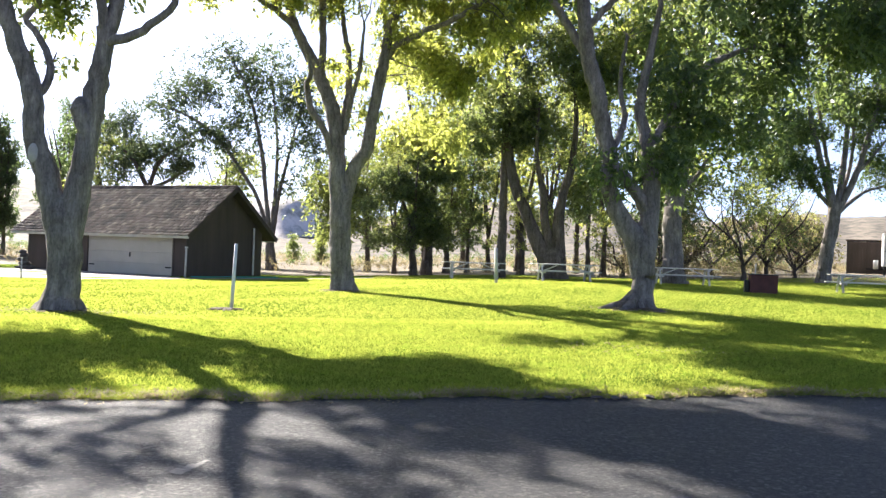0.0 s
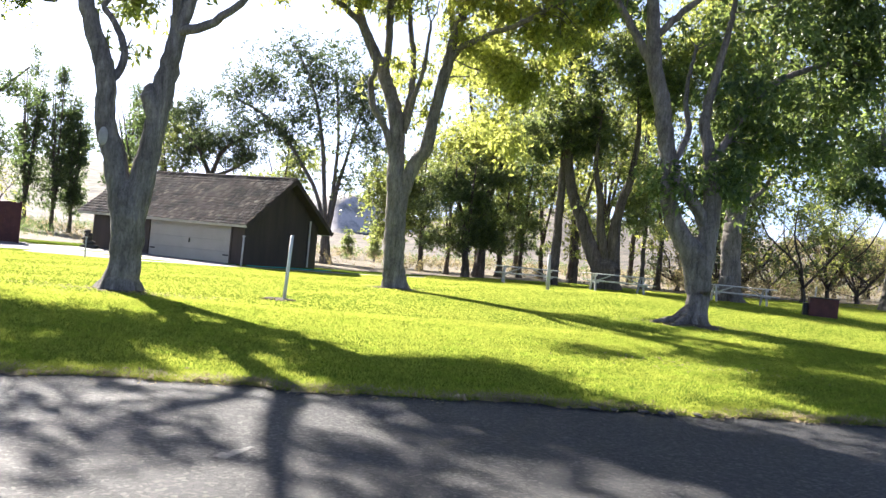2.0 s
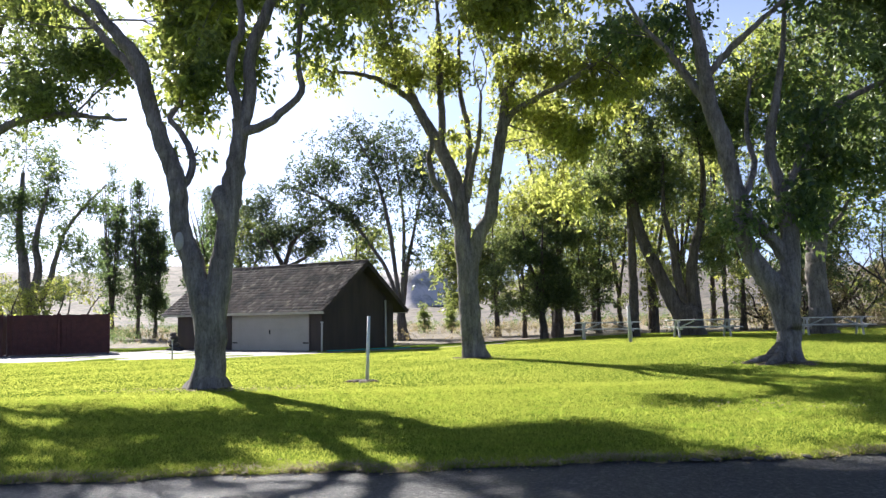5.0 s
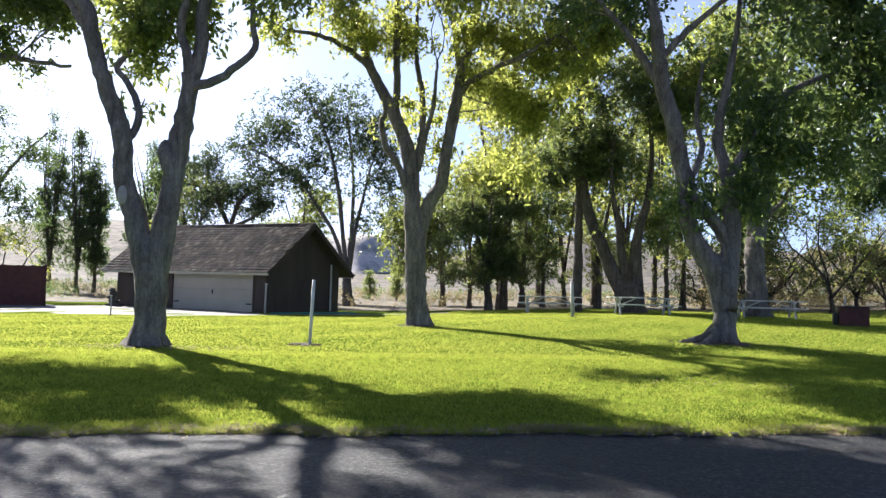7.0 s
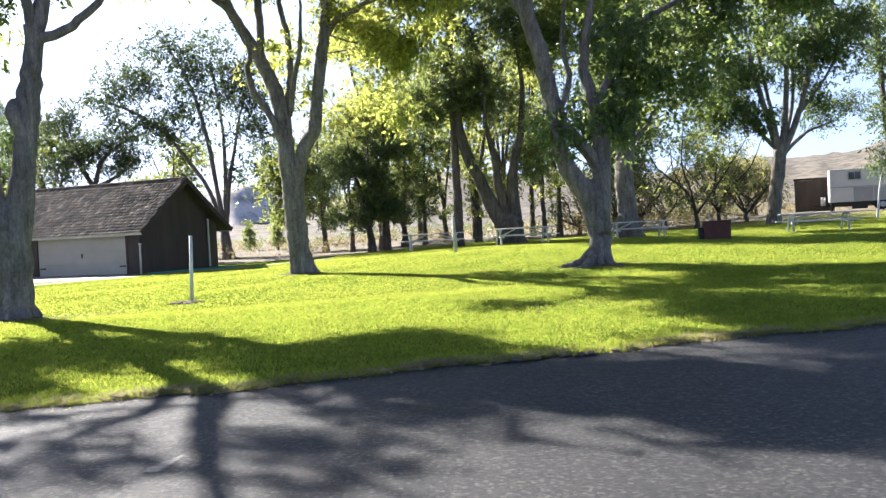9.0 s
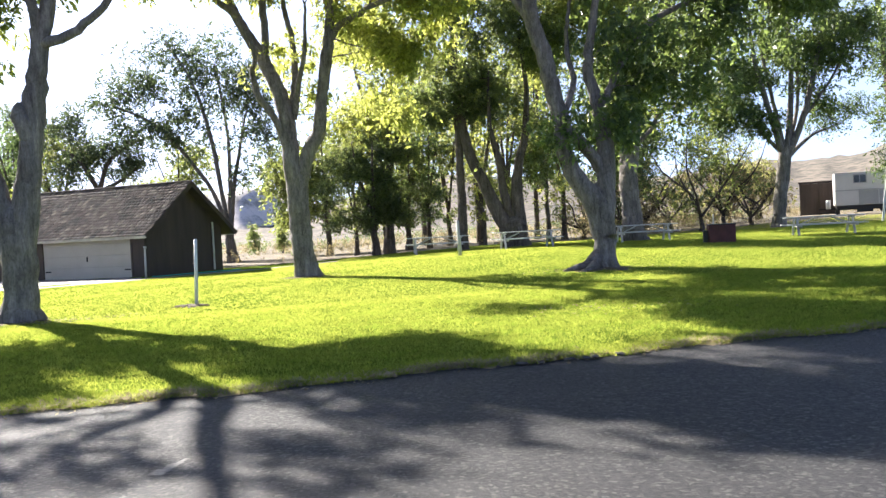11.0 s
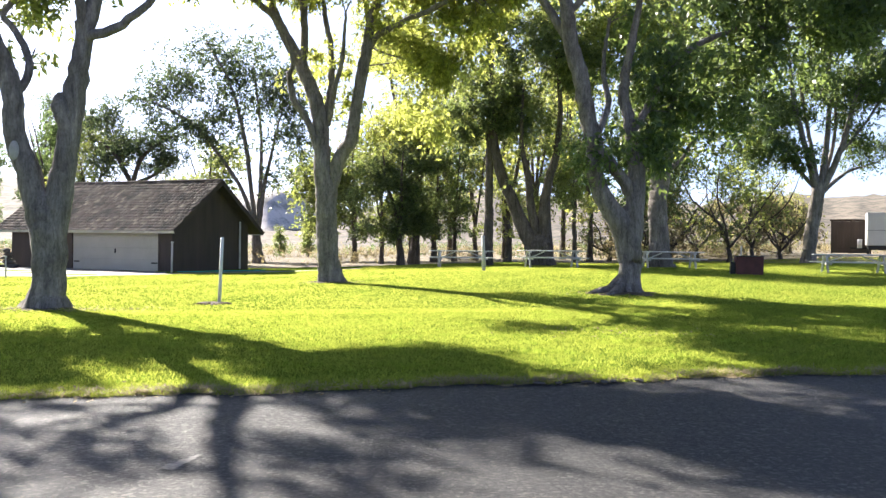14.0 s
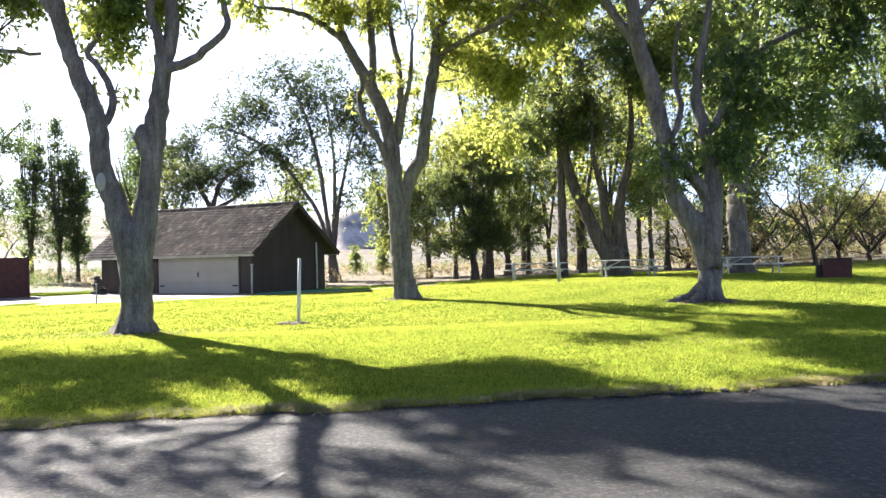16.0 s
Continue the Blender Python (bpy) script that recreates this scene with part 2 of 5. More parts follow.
def spline(pts, step):
    """Catmull-Rom through rows of numbers."""
    p = np.asarray(pts, float)
    p = np.vstack([2 * p[0] - p[1], p, 2 * p[-1] - p[-2]])
    out = []
    for i in range(1, len(p) - 2):
        n = max(2, int(np.linalg.norm(p[i + 1, :3] - p[i, :3]) / step))
        for t in np.arange(n) / n:
            a, b, c, d = p[i - 1:i + 3]
            out.append(0.5 * (2 * b + (c - a) * t + (2 * a - 5 * b + 4 * c - d) * t * t + (3 * b - a - 3 * c + d) * t ** 3))
    out.append(p[-2])
    return np.array(out)


def tube(path, sides, rng, rough=0.06, lobes=0.0):
    """Verts and quads of a tapering round limb along rows of x, y, z, radius."""
    path = np.asarray(path, float)
    n = len(path)
    tang = np.gradient(path[:, :3], axis=0)
    tang /= np.linalg.norm(tang, axis=1)[:, None] + 1e-9
    ref = np.array([0.0, 1.0, 0.0])
    a = np.cross(tang, ref)
    a /= np.linalg.norm(a, axis=1)[:, None] + 1e-9
    b = np.cross(tang, a)
    ang = np.linspace(0, 2 * math.pi, sides, endpoint=False)
    ph = rng.uniform(0, 6.28, 4)
    z = np.arange(n)[:, None]
    wob = 1 + rough * (np.sin(3 * ang + ph[0] + 0.15 * z) + 0.6 * np.sin(5 * ang + ph[1] - 0.22 * z) + 0.7 * np.sin(0.5 * z + 2 * ang + ph[2]))
    wob += rng.normal(0, rough * 0.35, (n, sides))
    if lobes:
        low = np.clip(1 - (path[:, 2] - path[0, 2]) / 0.9, 0, 1)[:, None] ** 2
        wob += lobes * low * np.clip(np.sin(5 * ang + ph[3]), -0.4, 1)
    r = np.maximum(path[:, 3], 0.004)[:, None] * wob
    v = path[:, None, :3] + r[..., None] * (np.cos(ang)[None, :, None] * a[:, None] + np.sin(ang)[None, :, None] * b[:, None])
    i = np.arange(n - 1)[:, None] * sides
    j, k = np.arange(sides)[None], (np.arange(sides)[None] + 1) % sides
    f = np.stack([i + j, i + k, i + sides + k, i + sides + j], -1).reshape(-1, 4)
    return v.reshape(-1, 3), f


def merge(chunks):
    vs, fs, o = [], [], 0
    for v, f in chunks:
        vs.append(v)
        fs.append(np.asarray(f) + o)
        o += len(v)
    return np.vstack(vs), np.vstack(fs)


def leaf_cloud(centers, per, spread, size, rng, droop=0.5, flat=0.7, slim=0.42, along=8):
    """Leaves set along short strands that hang (or, with a negative droop, rise) round the given twig ends."""
    c = np.asarray(centers)
    big = rng.lognormal(0.0, 0.55, len(c))                      # some tufts are full, some thin
    k = np.maximum(1, np.round(per / along * big / np.mean(big))).astype(int)
    wide = np.repeat(np.clip(big, 0.5, 1.5) ** 0.5, k)
    c = np.repeat(c, k, axis=0)
    n = len(c)
    c = c + rng.normal(0, 1, (n, 3)) * (spread * wide)[:, None] * np.array([1, 1, flat])
    way = rng.normal(0, 0.55, (n, 3))
    way[:, 2] = way[:, 2] * 0.5 - droop
    way /= np.linalg.norm(way, axis=1)[:, None]
    run = spread * rng.uniform(0.5, 1.6, n)
    u = np.linspace(0, 1, along)
    p = c[:, None] + way[:, None] * (run[:, None] * u)[..., None] + rng.normal(0, size * 0.22, (n, along, 3))
    d = way[:, None] * 0.7 + rng.normal(0, 0.6, (n, along, 3))
    p, d = p.reshape(-1, 3), d.reshape(-1, 3)
    n = len(p)
    d /= np.linalg.norm(d, axis=1)[:, None]
    s = np.cross(d, rng.normal(0, 1, (n, 3)))
    s /= np.linalg.norm(s, axis=1)[:, None]
    nrm = np.cross(d, s)
    ln = size * rng.uniform(0.6, 1.3, n)[:, None]
    w = ln * slim * 0.5
    v = np.stack([p, p + d * ln * 0.45 + s * w + nrm * w * 0.35, p + d * ln, p + d * ln * 0.45 - s * w + nrm * w * 0.35], 1)
    return v.reshape(-1, 3), np.arange(4 * n).reshape(n, 4)


def rise(x, y):
    """The height of the ground: flat by the road, rising gently to the far right."""
    def s(a):
        a = np.clip(a, 0, 1)
        return a * a * (3 - 2 * a)
    return 0.4 * s((y - 16) / 18) * s((x + 10) / 16) + 0.6 * s((y - 30) / 28) * s((x - 8) / 20)


def stand(x, y, dz=0.0, turn=0.0):
    return pose(x, y, float(rise(x, y)) + dz, 0, 0, turn)


# ---- trees ----
class Tree:
    def __init__(self, x, y, label, bark, seed, name="tree", group="park trees", z=0.0, thick=1.0):
        self.root = thing(name, stand(x, y, z), label, "tree", group)
        self.rng = np.random.default_rng(seed)
        self.bark, self.nodes, self.seed, self.thick = bark, [], 7.3 * seed, thick

    def limb(self, rows, name="limb", sides=14, step=0.16, lobes=0.0, rough=0.05):
        p = spline(rows, step)
        p[:, 3] *= self.thick
        p[1:, :3] += self.rng.normal(0, 0.012, (len(p) - 1, 3))
        v, f = tube(p, sides, self.rng, rough, lobes)
        raw(name, v, f, self.bark, self.root, smooth=True)
        self.nodes.append(p)
        return self

    def trunk(self, rows, lobes=0.25):
        return self.limb(rows, "trunk", 28, 0.1, lobes)

    def crown(self, lobes, leaf, per, spread, size, droop=0.5, slim=0.42, twig=0.022, shell=0.5, flat=0.7, grain=0.55, gaps=-0.04, dense=1.6):
        nodes = np.vstack(self.nodes)
        chunks, tips = [], []
        for cx, cy, cz, rx, ry, rz, n in lobes:
            n = int(n * dense)
            u = self.rng.normal(0, 1, (n, 3))
            u /= np.linalg.norm(u, axis=1)[:, None]
            c = np.array([cx, cy, cz]) + u * (self.rng.uniform(0, 1, n) ** shell)[:, None] * np.array([rx, ry, rz])
            keep = [noise.noise(Vector(q) * grain + Vector((self.seed, 0, 0))) > gaps for q in c]   # clumps with gaps between them
            tips.append(c[keep])
        tips = np.vstack(tips)
        for c in tips:
            d = np.linalg.norm((nodes[:, :3] - c) * np.array([1, 1, 0.8]), axis=1) + 1.2 * np.clip(nodes[:, 2] - c[2] + 0.3, 0, 9)
            a = nodes[np.argmin(d)]
            mid = (a[:3] + c) / 2 + self.rng.normal(0, 0.12, 3) * np.linalg.norm(a[:3] - c) + np.array([0, 0, 0.1])
            r0 = min(a[3] * 0.6, twig * (0.6 + 0.35 * np.linalg.norm(a[:3] - c)))
            chunks.append(tube(spline([(*a[:3], r0), (*mid, r0 * 0.7), (*c, 0.006)], 0.5), 5, self.rng, 0.03))
            if len(nodes) < 6000:
                nodes = np.vstack([nodes, [(*mid, r0 * 0.7)]])
        v, f = merge(chunks)
        raw("branchwork", v, f, self.bark, self.root, smooth=True, kind="stuff")
        v, f = leaf_cloud(tips, per, spread, size, self.rng, droop, flat, slim)
        raw("foliage", v, f, leaf, self.root, kind="stuff")
        return self


# ---- ground, road, lawn, drive ----
def sheet(name, xs, ys, height, material, label, category, kind="structure", smooth=True):
    gx, gy = np.meshgrid(xs, ys)
    v = np.stack([gx, gy, height(gx, gy)], -1).reshape(-1, 3)
    w = len(xs)
    i = (np.arange(len(ys) - 1)[:, None] * w + np.arange(w - 1)[None]).ravel()
    f = np.stack([i, i + 1, i + w + 1, i + w], -1)
    return tagged(raw(name, v, f, material, smooth=smooth, kind=kind), label, category)


def wave(x, y, s, seed=0.0):
    return np.sin(x * s + seed) * np.cos(y * s * 1.3 + 2 * seed) + 0.5 * np.sin(2.3 * s * x - 1.7 * s * y + seed)


far = np.array([2600, 1800, 1200, 800, 500, 300, 200, 140, 100, 80])
xs = np.concatenate([-far, np.arange(-64, 65, 4), far[::-1]])
sheet("ground", xs, xs, lambda x, y: rise(x, y) - 0.06, M_FIELD, "dry tan field with low weeds beyond the lawn", "ground")

EDGE_Y, EDGE_K = 8.75, 0.235          # the line where the lawn meets the road


def edge(x):
    return EDGE_Y + EDGE_K * x + 0.07 * np.sin(1.9 * x + 1) + 0.05 * np.sin(4.7 * x) + 0.03 * np.sin(11.3 * x + 2)


def back(x):
    return 45.5 + 1.5 * np.sin(0.21 * x) + np.clip(-x - 8, 0, 60) * -0.05


def lawn_height(x, y):
    off = y - edge(x)
    return rise(x, y) + 0.01 + 0.035 * np.clip(off / 0.9, 0, 1) + 0.012 * wave(x, y, 0.9) * np.clip(off / 2, 0, 1)


# lawn, as a grid between the road's edge and the field
us, vs = np.linspace(-70, 70, 501), np.linspace(0, 1, 120) ** 1.6
lx = np.repeat(us[None], len(vs), 0)
y0, y1 = edge(us), back(us)
ly = y0[None] + vs[:, None] * (y1 - y0)[None]
lz = lawn_height(lx, ly)
lz[0] -= 0.03
lz[-1] -= 0.09
iw = len(us)
ii = (np.arange(len(vs) - 1)[:, None] * iw + np.arange(iw - 1)[None]).ravel()
tagged(raw("lawn", np.stack([lx, ly, lz], -1).reshape(-1, 3), np.stack([ii, ii + 1, ii + iw + 1, ii + iw], -1), M_LAWN, smooth=True, kind="structure"),
       "mown green lawn, sunlit with tree shadows", "lawn")

# road: runs under the camera, parallel to the lawn's edge
ru, rv = np.linspace(-90, 90, 241), np.linspace(0, 1, 24)
rx = np.repeat(ru[None], 24, 0)
ry = EDGE_Y + EDGE_K * ru[None] + 0.25 - rv[:, None] * 13.5
rz = 0.0 * rx
ii = (np.arange(23)[:, None] * 241 + np.arange(240)[None]).ravel()
tagged(raw("road", np.stack([rx, ry, rz], -1).reshape(-1, 3), np.stack([ii, ii + 241, ii + 242, ii + 1], -1), M_ROAD, smooth=True, kind="structure"),
       "worn grey asphalt road with tree shadows", "road")

# strip of dry soil and straw where the lawn frays out on the asphalt
eu = np.linspace(-30, 30, 900)
ew = 0.09 + 0.05 * np.sin(2.3 * eu) + 0.04 * np.sin(7.1 * eu + 1) + 0.05 * np.sin(17 * eu) + 0.04 * np.sin(31 * eu + 2)
ex = np.stack([eu, eu, eu])
ey = np.stack([edge(eu) - np.clip(ew, 0.02, 1), edge(eu) + 0.0 * eu, edge(eu) + 0.05 + 0.4 * ew])
ez = np.stack([0.006 + 0 * eu, 0.028 + 0.01 * np.sin(13 * eu) + 0.007 * np.sin(29 * eu), 0.012 + 0 * eu])
ii = (np.arange(2)[:, None] * 900 + np.arange(899)[None]).ravel()
tagged(raw("verge", np.stack([ex, ey, ez], -1).reshape(-1, 3), np.stack([ii, ii + 1, ii + 901, ii + 900], -1), M_STRAW, smooth=True, kind="structure"), "ragged strip of dry soil along the asphalt", "verge")

# the pale drive before the garage
def drive_front(x):
    return np.interp(x, [-48, -30, -20, -13.3, -11.9, -10.7, -8.9, -5.9, -3.2], [22.0, 25.2, 29.6, 31.3, 32.6, 34.6, 36.6, 37.6, 39.2])


du = np.linspace(-48, -3.2, 90)
front = drive_front(du) + 0.08 * np.sin(1.7 * du)
depth = np.interp(du, [-48, -30, -12.2, -11.2, -8.9, -5.9, -3.2], [14, 13.8, 11, 1.7, 1.3, 1.5, 0.9])
dv = np.linspace(0, 1, 12)
dx, dy = np.repeat(du[None], 12, 0), front[None] + dv[:, None] * depth[None]
dz = rise(dx, dy) + 0.055 + 0.008 * wave(dx, dy, 0.8)
dz[0] -= 0.03
dz[-1] -= 0.03
ii = (np.arange(11)[:, None] * 90 + np.arange(89)[None]).ravel()
tagged(raw("driveway", np.stack([dx, dy, dz], -1).reshape(-1, 3), np.stack([ii, ii + 1, ii + 91, ii + 90], -1), M_DRIVE, smooth=True, kind="structure"),
       "pale sunlit concrete drive before the garage", "driveway")


# ---- hills far off ----
def hills():
    az = np.radians(np.linspace(-75, 75, 301))
    rr = np.concatenate([np.linspace(210, 460, 26), np.linspace(490, 1400, 16)])
    A, Rr = np.meshgrid(az, rr)
    deg = np.degrees(A)
    top = 26 + 2.5 * np.sin(deg * 0.21 + 1) + 1.6 * np.sin(deg * 0.63) + 0.7 * np.sin(deg * 1.9)
    gap = np.exp(-((deg + 9) / 6.0) ** 2)          # the saddle with the bluish far bluff
    top = top * (1 - 0.45 * gap)
    t = np.clip((Rr - 210) / 240, 0, 1)
    z = top * t * t * (3 - 2 * t) + 0.45 * t * (np.sin(deg * 2.7 + Rr * 0.031) + np.sin(deg * 5.3 - Rr * 0.05))
    z += np.where(Rr > 460, (Rr - 460) * 0.004, 0) - 0.3
    v = np.stack([np.sin(A) * Rr, np.cos(A) * Rr, z], -1).reshape(-1, 3)
    w = len(az)
    i = (np.arange(len(rr) - 1)[:, None] * w + np.arange(w - 1)[None]).ravel()
    tagged(raw("hills", v, np.stack([i, i + w, i + w + 1, i + 1], -1), M_HILL, smooth=True, kind="structure"), "tan sagebrush hills on the horizon", "backdrop")


hills()


def bluff():
    """A steep shaded rise that shows in the saddle of the hills."""
    az = np.radians(np.linspace(-18.6, -4.8, 80))
    rr = np.array([300, 312, 322, 330, 336, 345, 380])
    up = np.array([0, 0.12, 0.4, 0.75, 0.95, 1.0, 0.9])
    A, Rr = np.meshgrid(az, rr)
    deg = np.degrees(A)
    crest = 21 * np.clip(1 - ((deg + 11.7) / 6.8) ** 4, 0, 1) ** 0.6 + 0.6 * np.sin(deg * 1.1) + 0.2 * np.sin(deg * 2.9)
    z = np.repeat(up[:, None], 80, 1) * np.maximum(crest, 0) - 0.4
    Rr = Rr + 4.0 * np.sin(deg * 1.3)
    v = np.stack([np.sin(A) * Rr, np.cos(A) * Rr, z], -1).reshape(-1, 3)
    i = (np.arange(6)[:, None] * 80 + np.arange(79)[None]).ravel()
    tagged(raw("bluff", v, np.stack([i, i + 80, i + 81, i + 1], -1), M_BLUFF, smooth=True, kind="structure"), "grey shaded bluff in the saddle of the hills", "backdrop")


bluff()


def glow_ring():
    """Added emissive ring that whitens the sky low over the horizon, thinning upwards."""
    m, n, l, s = mat("glowing horizon ring")
    sep = n.new("ShaderNodeSeparateXYZ")
    l.new(n.new("ShaderNodeTexCoord").outputs["Object"], sep.inputs["Vector"])
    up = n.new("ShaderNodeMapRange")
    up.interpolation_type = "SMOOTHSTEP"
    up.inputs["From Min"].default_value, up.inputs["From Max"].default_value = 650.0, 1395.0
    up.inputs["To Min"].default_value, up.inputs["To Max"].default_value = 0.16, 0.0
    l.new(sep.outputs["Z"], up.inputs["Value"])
    # the ring emits light of its own on top of the sky behind
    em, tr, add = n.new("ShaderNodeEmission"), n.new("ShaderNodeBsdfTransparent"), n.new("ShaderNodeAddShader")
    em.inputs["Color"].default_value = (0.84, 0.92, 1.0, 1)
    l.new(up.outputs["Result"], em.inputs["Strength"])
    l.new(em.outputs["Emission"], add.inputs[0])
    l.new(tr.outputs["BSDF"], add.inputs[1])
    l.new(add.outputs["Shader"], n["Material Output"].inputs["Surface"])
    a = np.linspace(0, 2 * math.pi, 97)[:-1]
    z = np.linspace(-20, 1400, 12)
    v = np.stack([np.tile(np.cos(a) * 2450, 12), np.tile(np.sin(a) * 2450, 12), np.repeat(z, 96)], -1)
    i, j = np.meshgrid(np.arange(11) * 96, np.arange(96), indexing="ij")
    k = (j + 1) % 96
    tagged(raw("glow_ring", v, np.stack([i + j, i + 96 + j, i + 96 + k, i + k], -1).reshape(-1, 4), m, smooth=True, kind="structure"), "added glowing ring that whitens the low sky", "backdrop")


glow_ring()

# ---- the three large locust trees on the lawn ----
t1 = Tree(-7.94, 17.44, "forked grey-barked locust tree with a sawn limb scar on the lawn", M_BARK, 11, thick=0.9)
t1.trunk([(0, 0, -0.08, 0.64), (0.01, 0, 0.12, 0.5), (0.03, 0, 0.34, 0.41), (0.09, 0, 0.77, 0.35), (0.07, 0, 1.4, 0.37), (0.05, 0, 1.9, 0.36), (0.03, 0, 2.3, 0.24), (0.03, 0, 2.45, 0.06)])
t1.limb([(0.0, 0, 1.1, 0.25), (-0.12, 0, 1.9, 0.31), (-0.29, -0.09, 2.69, 0.269), (-0.53, -0.18, 3.5, 0.244), (-0.59, -0.27, 4.55, 0.22), (-0.93, -0.36, 5.54, 0.196), (-1.21, -0.44, 6.41, 0.189), (-1.41, -0.53, 7.32, 0.171), (-2.07, -0.62, 8.11, 0.136), (-2.86, -0.71, 9.22, 0.1), (-3.62, -0.8, 10.67, 0.056)])
t1.limb([(0.1, 0, 1.1, 0.25), (0.21, 0, 1.9, 0.31), (0.37, 0.05, 3.12, 0.261), (0.51, 0.1, 4.4, 0.252), (0.66, 0.1, 5.33, 0.207), (0.72, 0.1, 5.96, 0.215)])
t1.limb([(-1.24, -0.44, 6.6, 0.117), (-2.0, 0.0, 7.46, 0.102), (-2.6, 0.3, 7.97, 0.097), (-3.24, 0.7, 8.66, 0.086), (-4.2, 1.1, 9.4, 0.075), (-5.5, 1.5, 10.49, 0.038)])
t1.limb([(-0.62, -0.25, 4.35, 0.11), (-0.48, 0.0, 4.6, 0.094), (-0.42, 0.1, 5.11, 0.089), (-0.66, 0.2, 5.65, 0.083), (-1.06, 0.3, 6.17, 0.072), (-0.85, 0.4, 6.54, 0.066), (-0.81, 0.5, 6.98, 0.048), (-0.59, 0.6, 7.66, 0.024)])
t1.limb([(0.72, 0.08, 5.7, 0.141), (0.7, -0.1, 6.32, 0.111), (0.58, -0.2, 6.8, 0.104), (0.75, -0.35, 7.39, 0.098), (1.0, -0.47, 7.83, 0.086), (0.95, -0.58, 8.67, 0.068), (0.82, -0.7, 10.02, 0.034)])
t1.limb([(0.74, 0.08, 5.7, 0.18), (0.95, 0.1, 6.6, 0.165), (0.92, 0.15, 7.27, 0.16), (1.02, 0.2, 7.81, 0.155), (1.33, 0.3, 8.6, 0.132), (1.56, 0.42, 9.8, 0.09), (1.69, 0.5, 11.29, 0.042)])
t1.limb([(0.8, 0.06, 5.67, 0.13), (1.4, -0.05, 5.8, 0.105), (1.86, -0.12, 6.1, 0.087), (2.25, -0.2, 6.43, 0.081), (2.2, -0.3, 7.15, 0.069), (2.28, -0.4, 7.87, 0.063), (2.51, -0.51, 8.56, 0.046), (3.06, -0.6, 9.59, 0.023)])
t1.limb([(0.46, -0.02, 3.7, 0.16), (0.36, -0.06, 4.0, 0.19), (0.32, -0.08, 4.25, 0.19), (0.33, -0.08, 4.42, 0.12), (0.34, -0.08, 4.48, 0.03)], "sawn_stub", 14, 0.06)
sc = bmesh.new()
bmesh.ops.create_uvsphere(sc, u_segments=20, v_segments=10, radius=1.0, matrix=pose(-0.475, -0.372, 3.25, 0, 0, -5) @ Matrix.Diagonal((0.105, 0.07, 0.2, 1)))
part("scar", sc, M_SCAR, t1.root, "pale healed oval where a limb was sawn", smooth=True)
t1.crown([(-0.6, 0.3, 7.2, 1.7, 1.4, 1.2, 46), (-4.6, 0.0, 9.8, 2.4, 2.0, 1.2, 26), (2.4, 0.6, 10.8, 2.4, 2.8, 2.4, 60), (3.2, -0.4, 8.2, 1.2, 1.4, 1.6, 18),
          (1.2, 0.3, 12.8, 3.6, 3.6, 2.2, 70), (-0.6, 0.4, 5.6, 0.7, 0.7, 0.7, 10), (0.1, 0.5, 4.8, 0.45, 0.4, 0.5, 14), (3.6, 1.6, 11.5, 2.6, 2.6, 2.2, 40)], M_LEAF, 120, 0.27, 0.19, 1.0, grain=0.6, gaps=0.1, dense=1.5)
# next two crowns: unseen foliage above the view, added to shade the road
t1.crown([(-0.3, 2.3, 10.0, 1.8, 0.9, 0.6, 36), (-1.6, 3.2, 11.8, 1.8, 1.3, 1.0, 54), (-1.7, 3.8, 9.6, 1.3, 1.1, 0.7, 30), (2.2, 2.0, 11.8, 2.0, 2.0, 1.3, 80), (2.4, 0.6, 13.0, 2.2, 2.6, 1.6, 90), (4.2, 1.6, 12.2, 2.2, 2.4, 1.5, 80), (4.0, -2.0, 13.6, 2.0, 1.8, 1.2, 50)], M_LEAF, 84, 0.3, 0.26, 0.7, gaps=0.16, dense=2.8, grain=0.8)
t1.crown([(-1.2, 1.9, 10.2, 1.7, 0.7, 0.6, 56), (0.9, 1.0, 10.3, 1.6, 0.7, 0.5, 56), (-2.4, 3.2, 11.0, 1.6, 0.8, 0.6, 46), (3.0, 0.6, 10.6, 1.5, 0.8, 0.6, 50), (2.4, 2.0, 10.9, 1.6, 0.8, 0.6, 50)], M_LEAF, 90, 0.3, 0.24, 0.6, gaps=0.08, dense=2.4, grain=0.8)

t2 = Tree(-3.23, 27.5, "tall locust tree with spreading limbs and yellow-green leaves", M_BARK, 12, thick=0.9)
t2.trunk([(0, 0, -0.08, 0.5), (-0.05, 0, 0.31, 0.41), (-0.12, 0, 1.24, 0.38), (-0.16, 0, 2.6, 0.38), (-0.15, 0, 3.2, 0.34), (-0.15, 0, 3.6, 0.22), (-0.15, 0, 3.75, 0.06)])
t2.limb([(-0.18, 0, 2.4, 0.25), (-0.26, 0, 3.3, 0.32), (-0.34, 0.07, 4.2, 0.316), (-0.48, 0.15, 5.57, 0.279), (-1.0, 0.23, 7.0, 0.243), (-1.5, 0.3, 7.9, 0.206), (-2.0, 0.38, 8.9, 0.169), (-2.26, 0.45, 9.65, 0.141), (-2.67, 0.52, 10.99, 0.094), (-2.93, 0.6, 12.71, 0.047)])
t2.limb([(-0.4, 0, 4.0, 0.14), (-0.7, -0.1, 5.08, 0.129), (-1.26, -0.2, 6.02, 0.12), (-1.36, -0.3, 6.79, 0.101), (-1.23, -0.4, 7.12, 0.091), (-1.44, -0.5, 7.93, 0.055)])
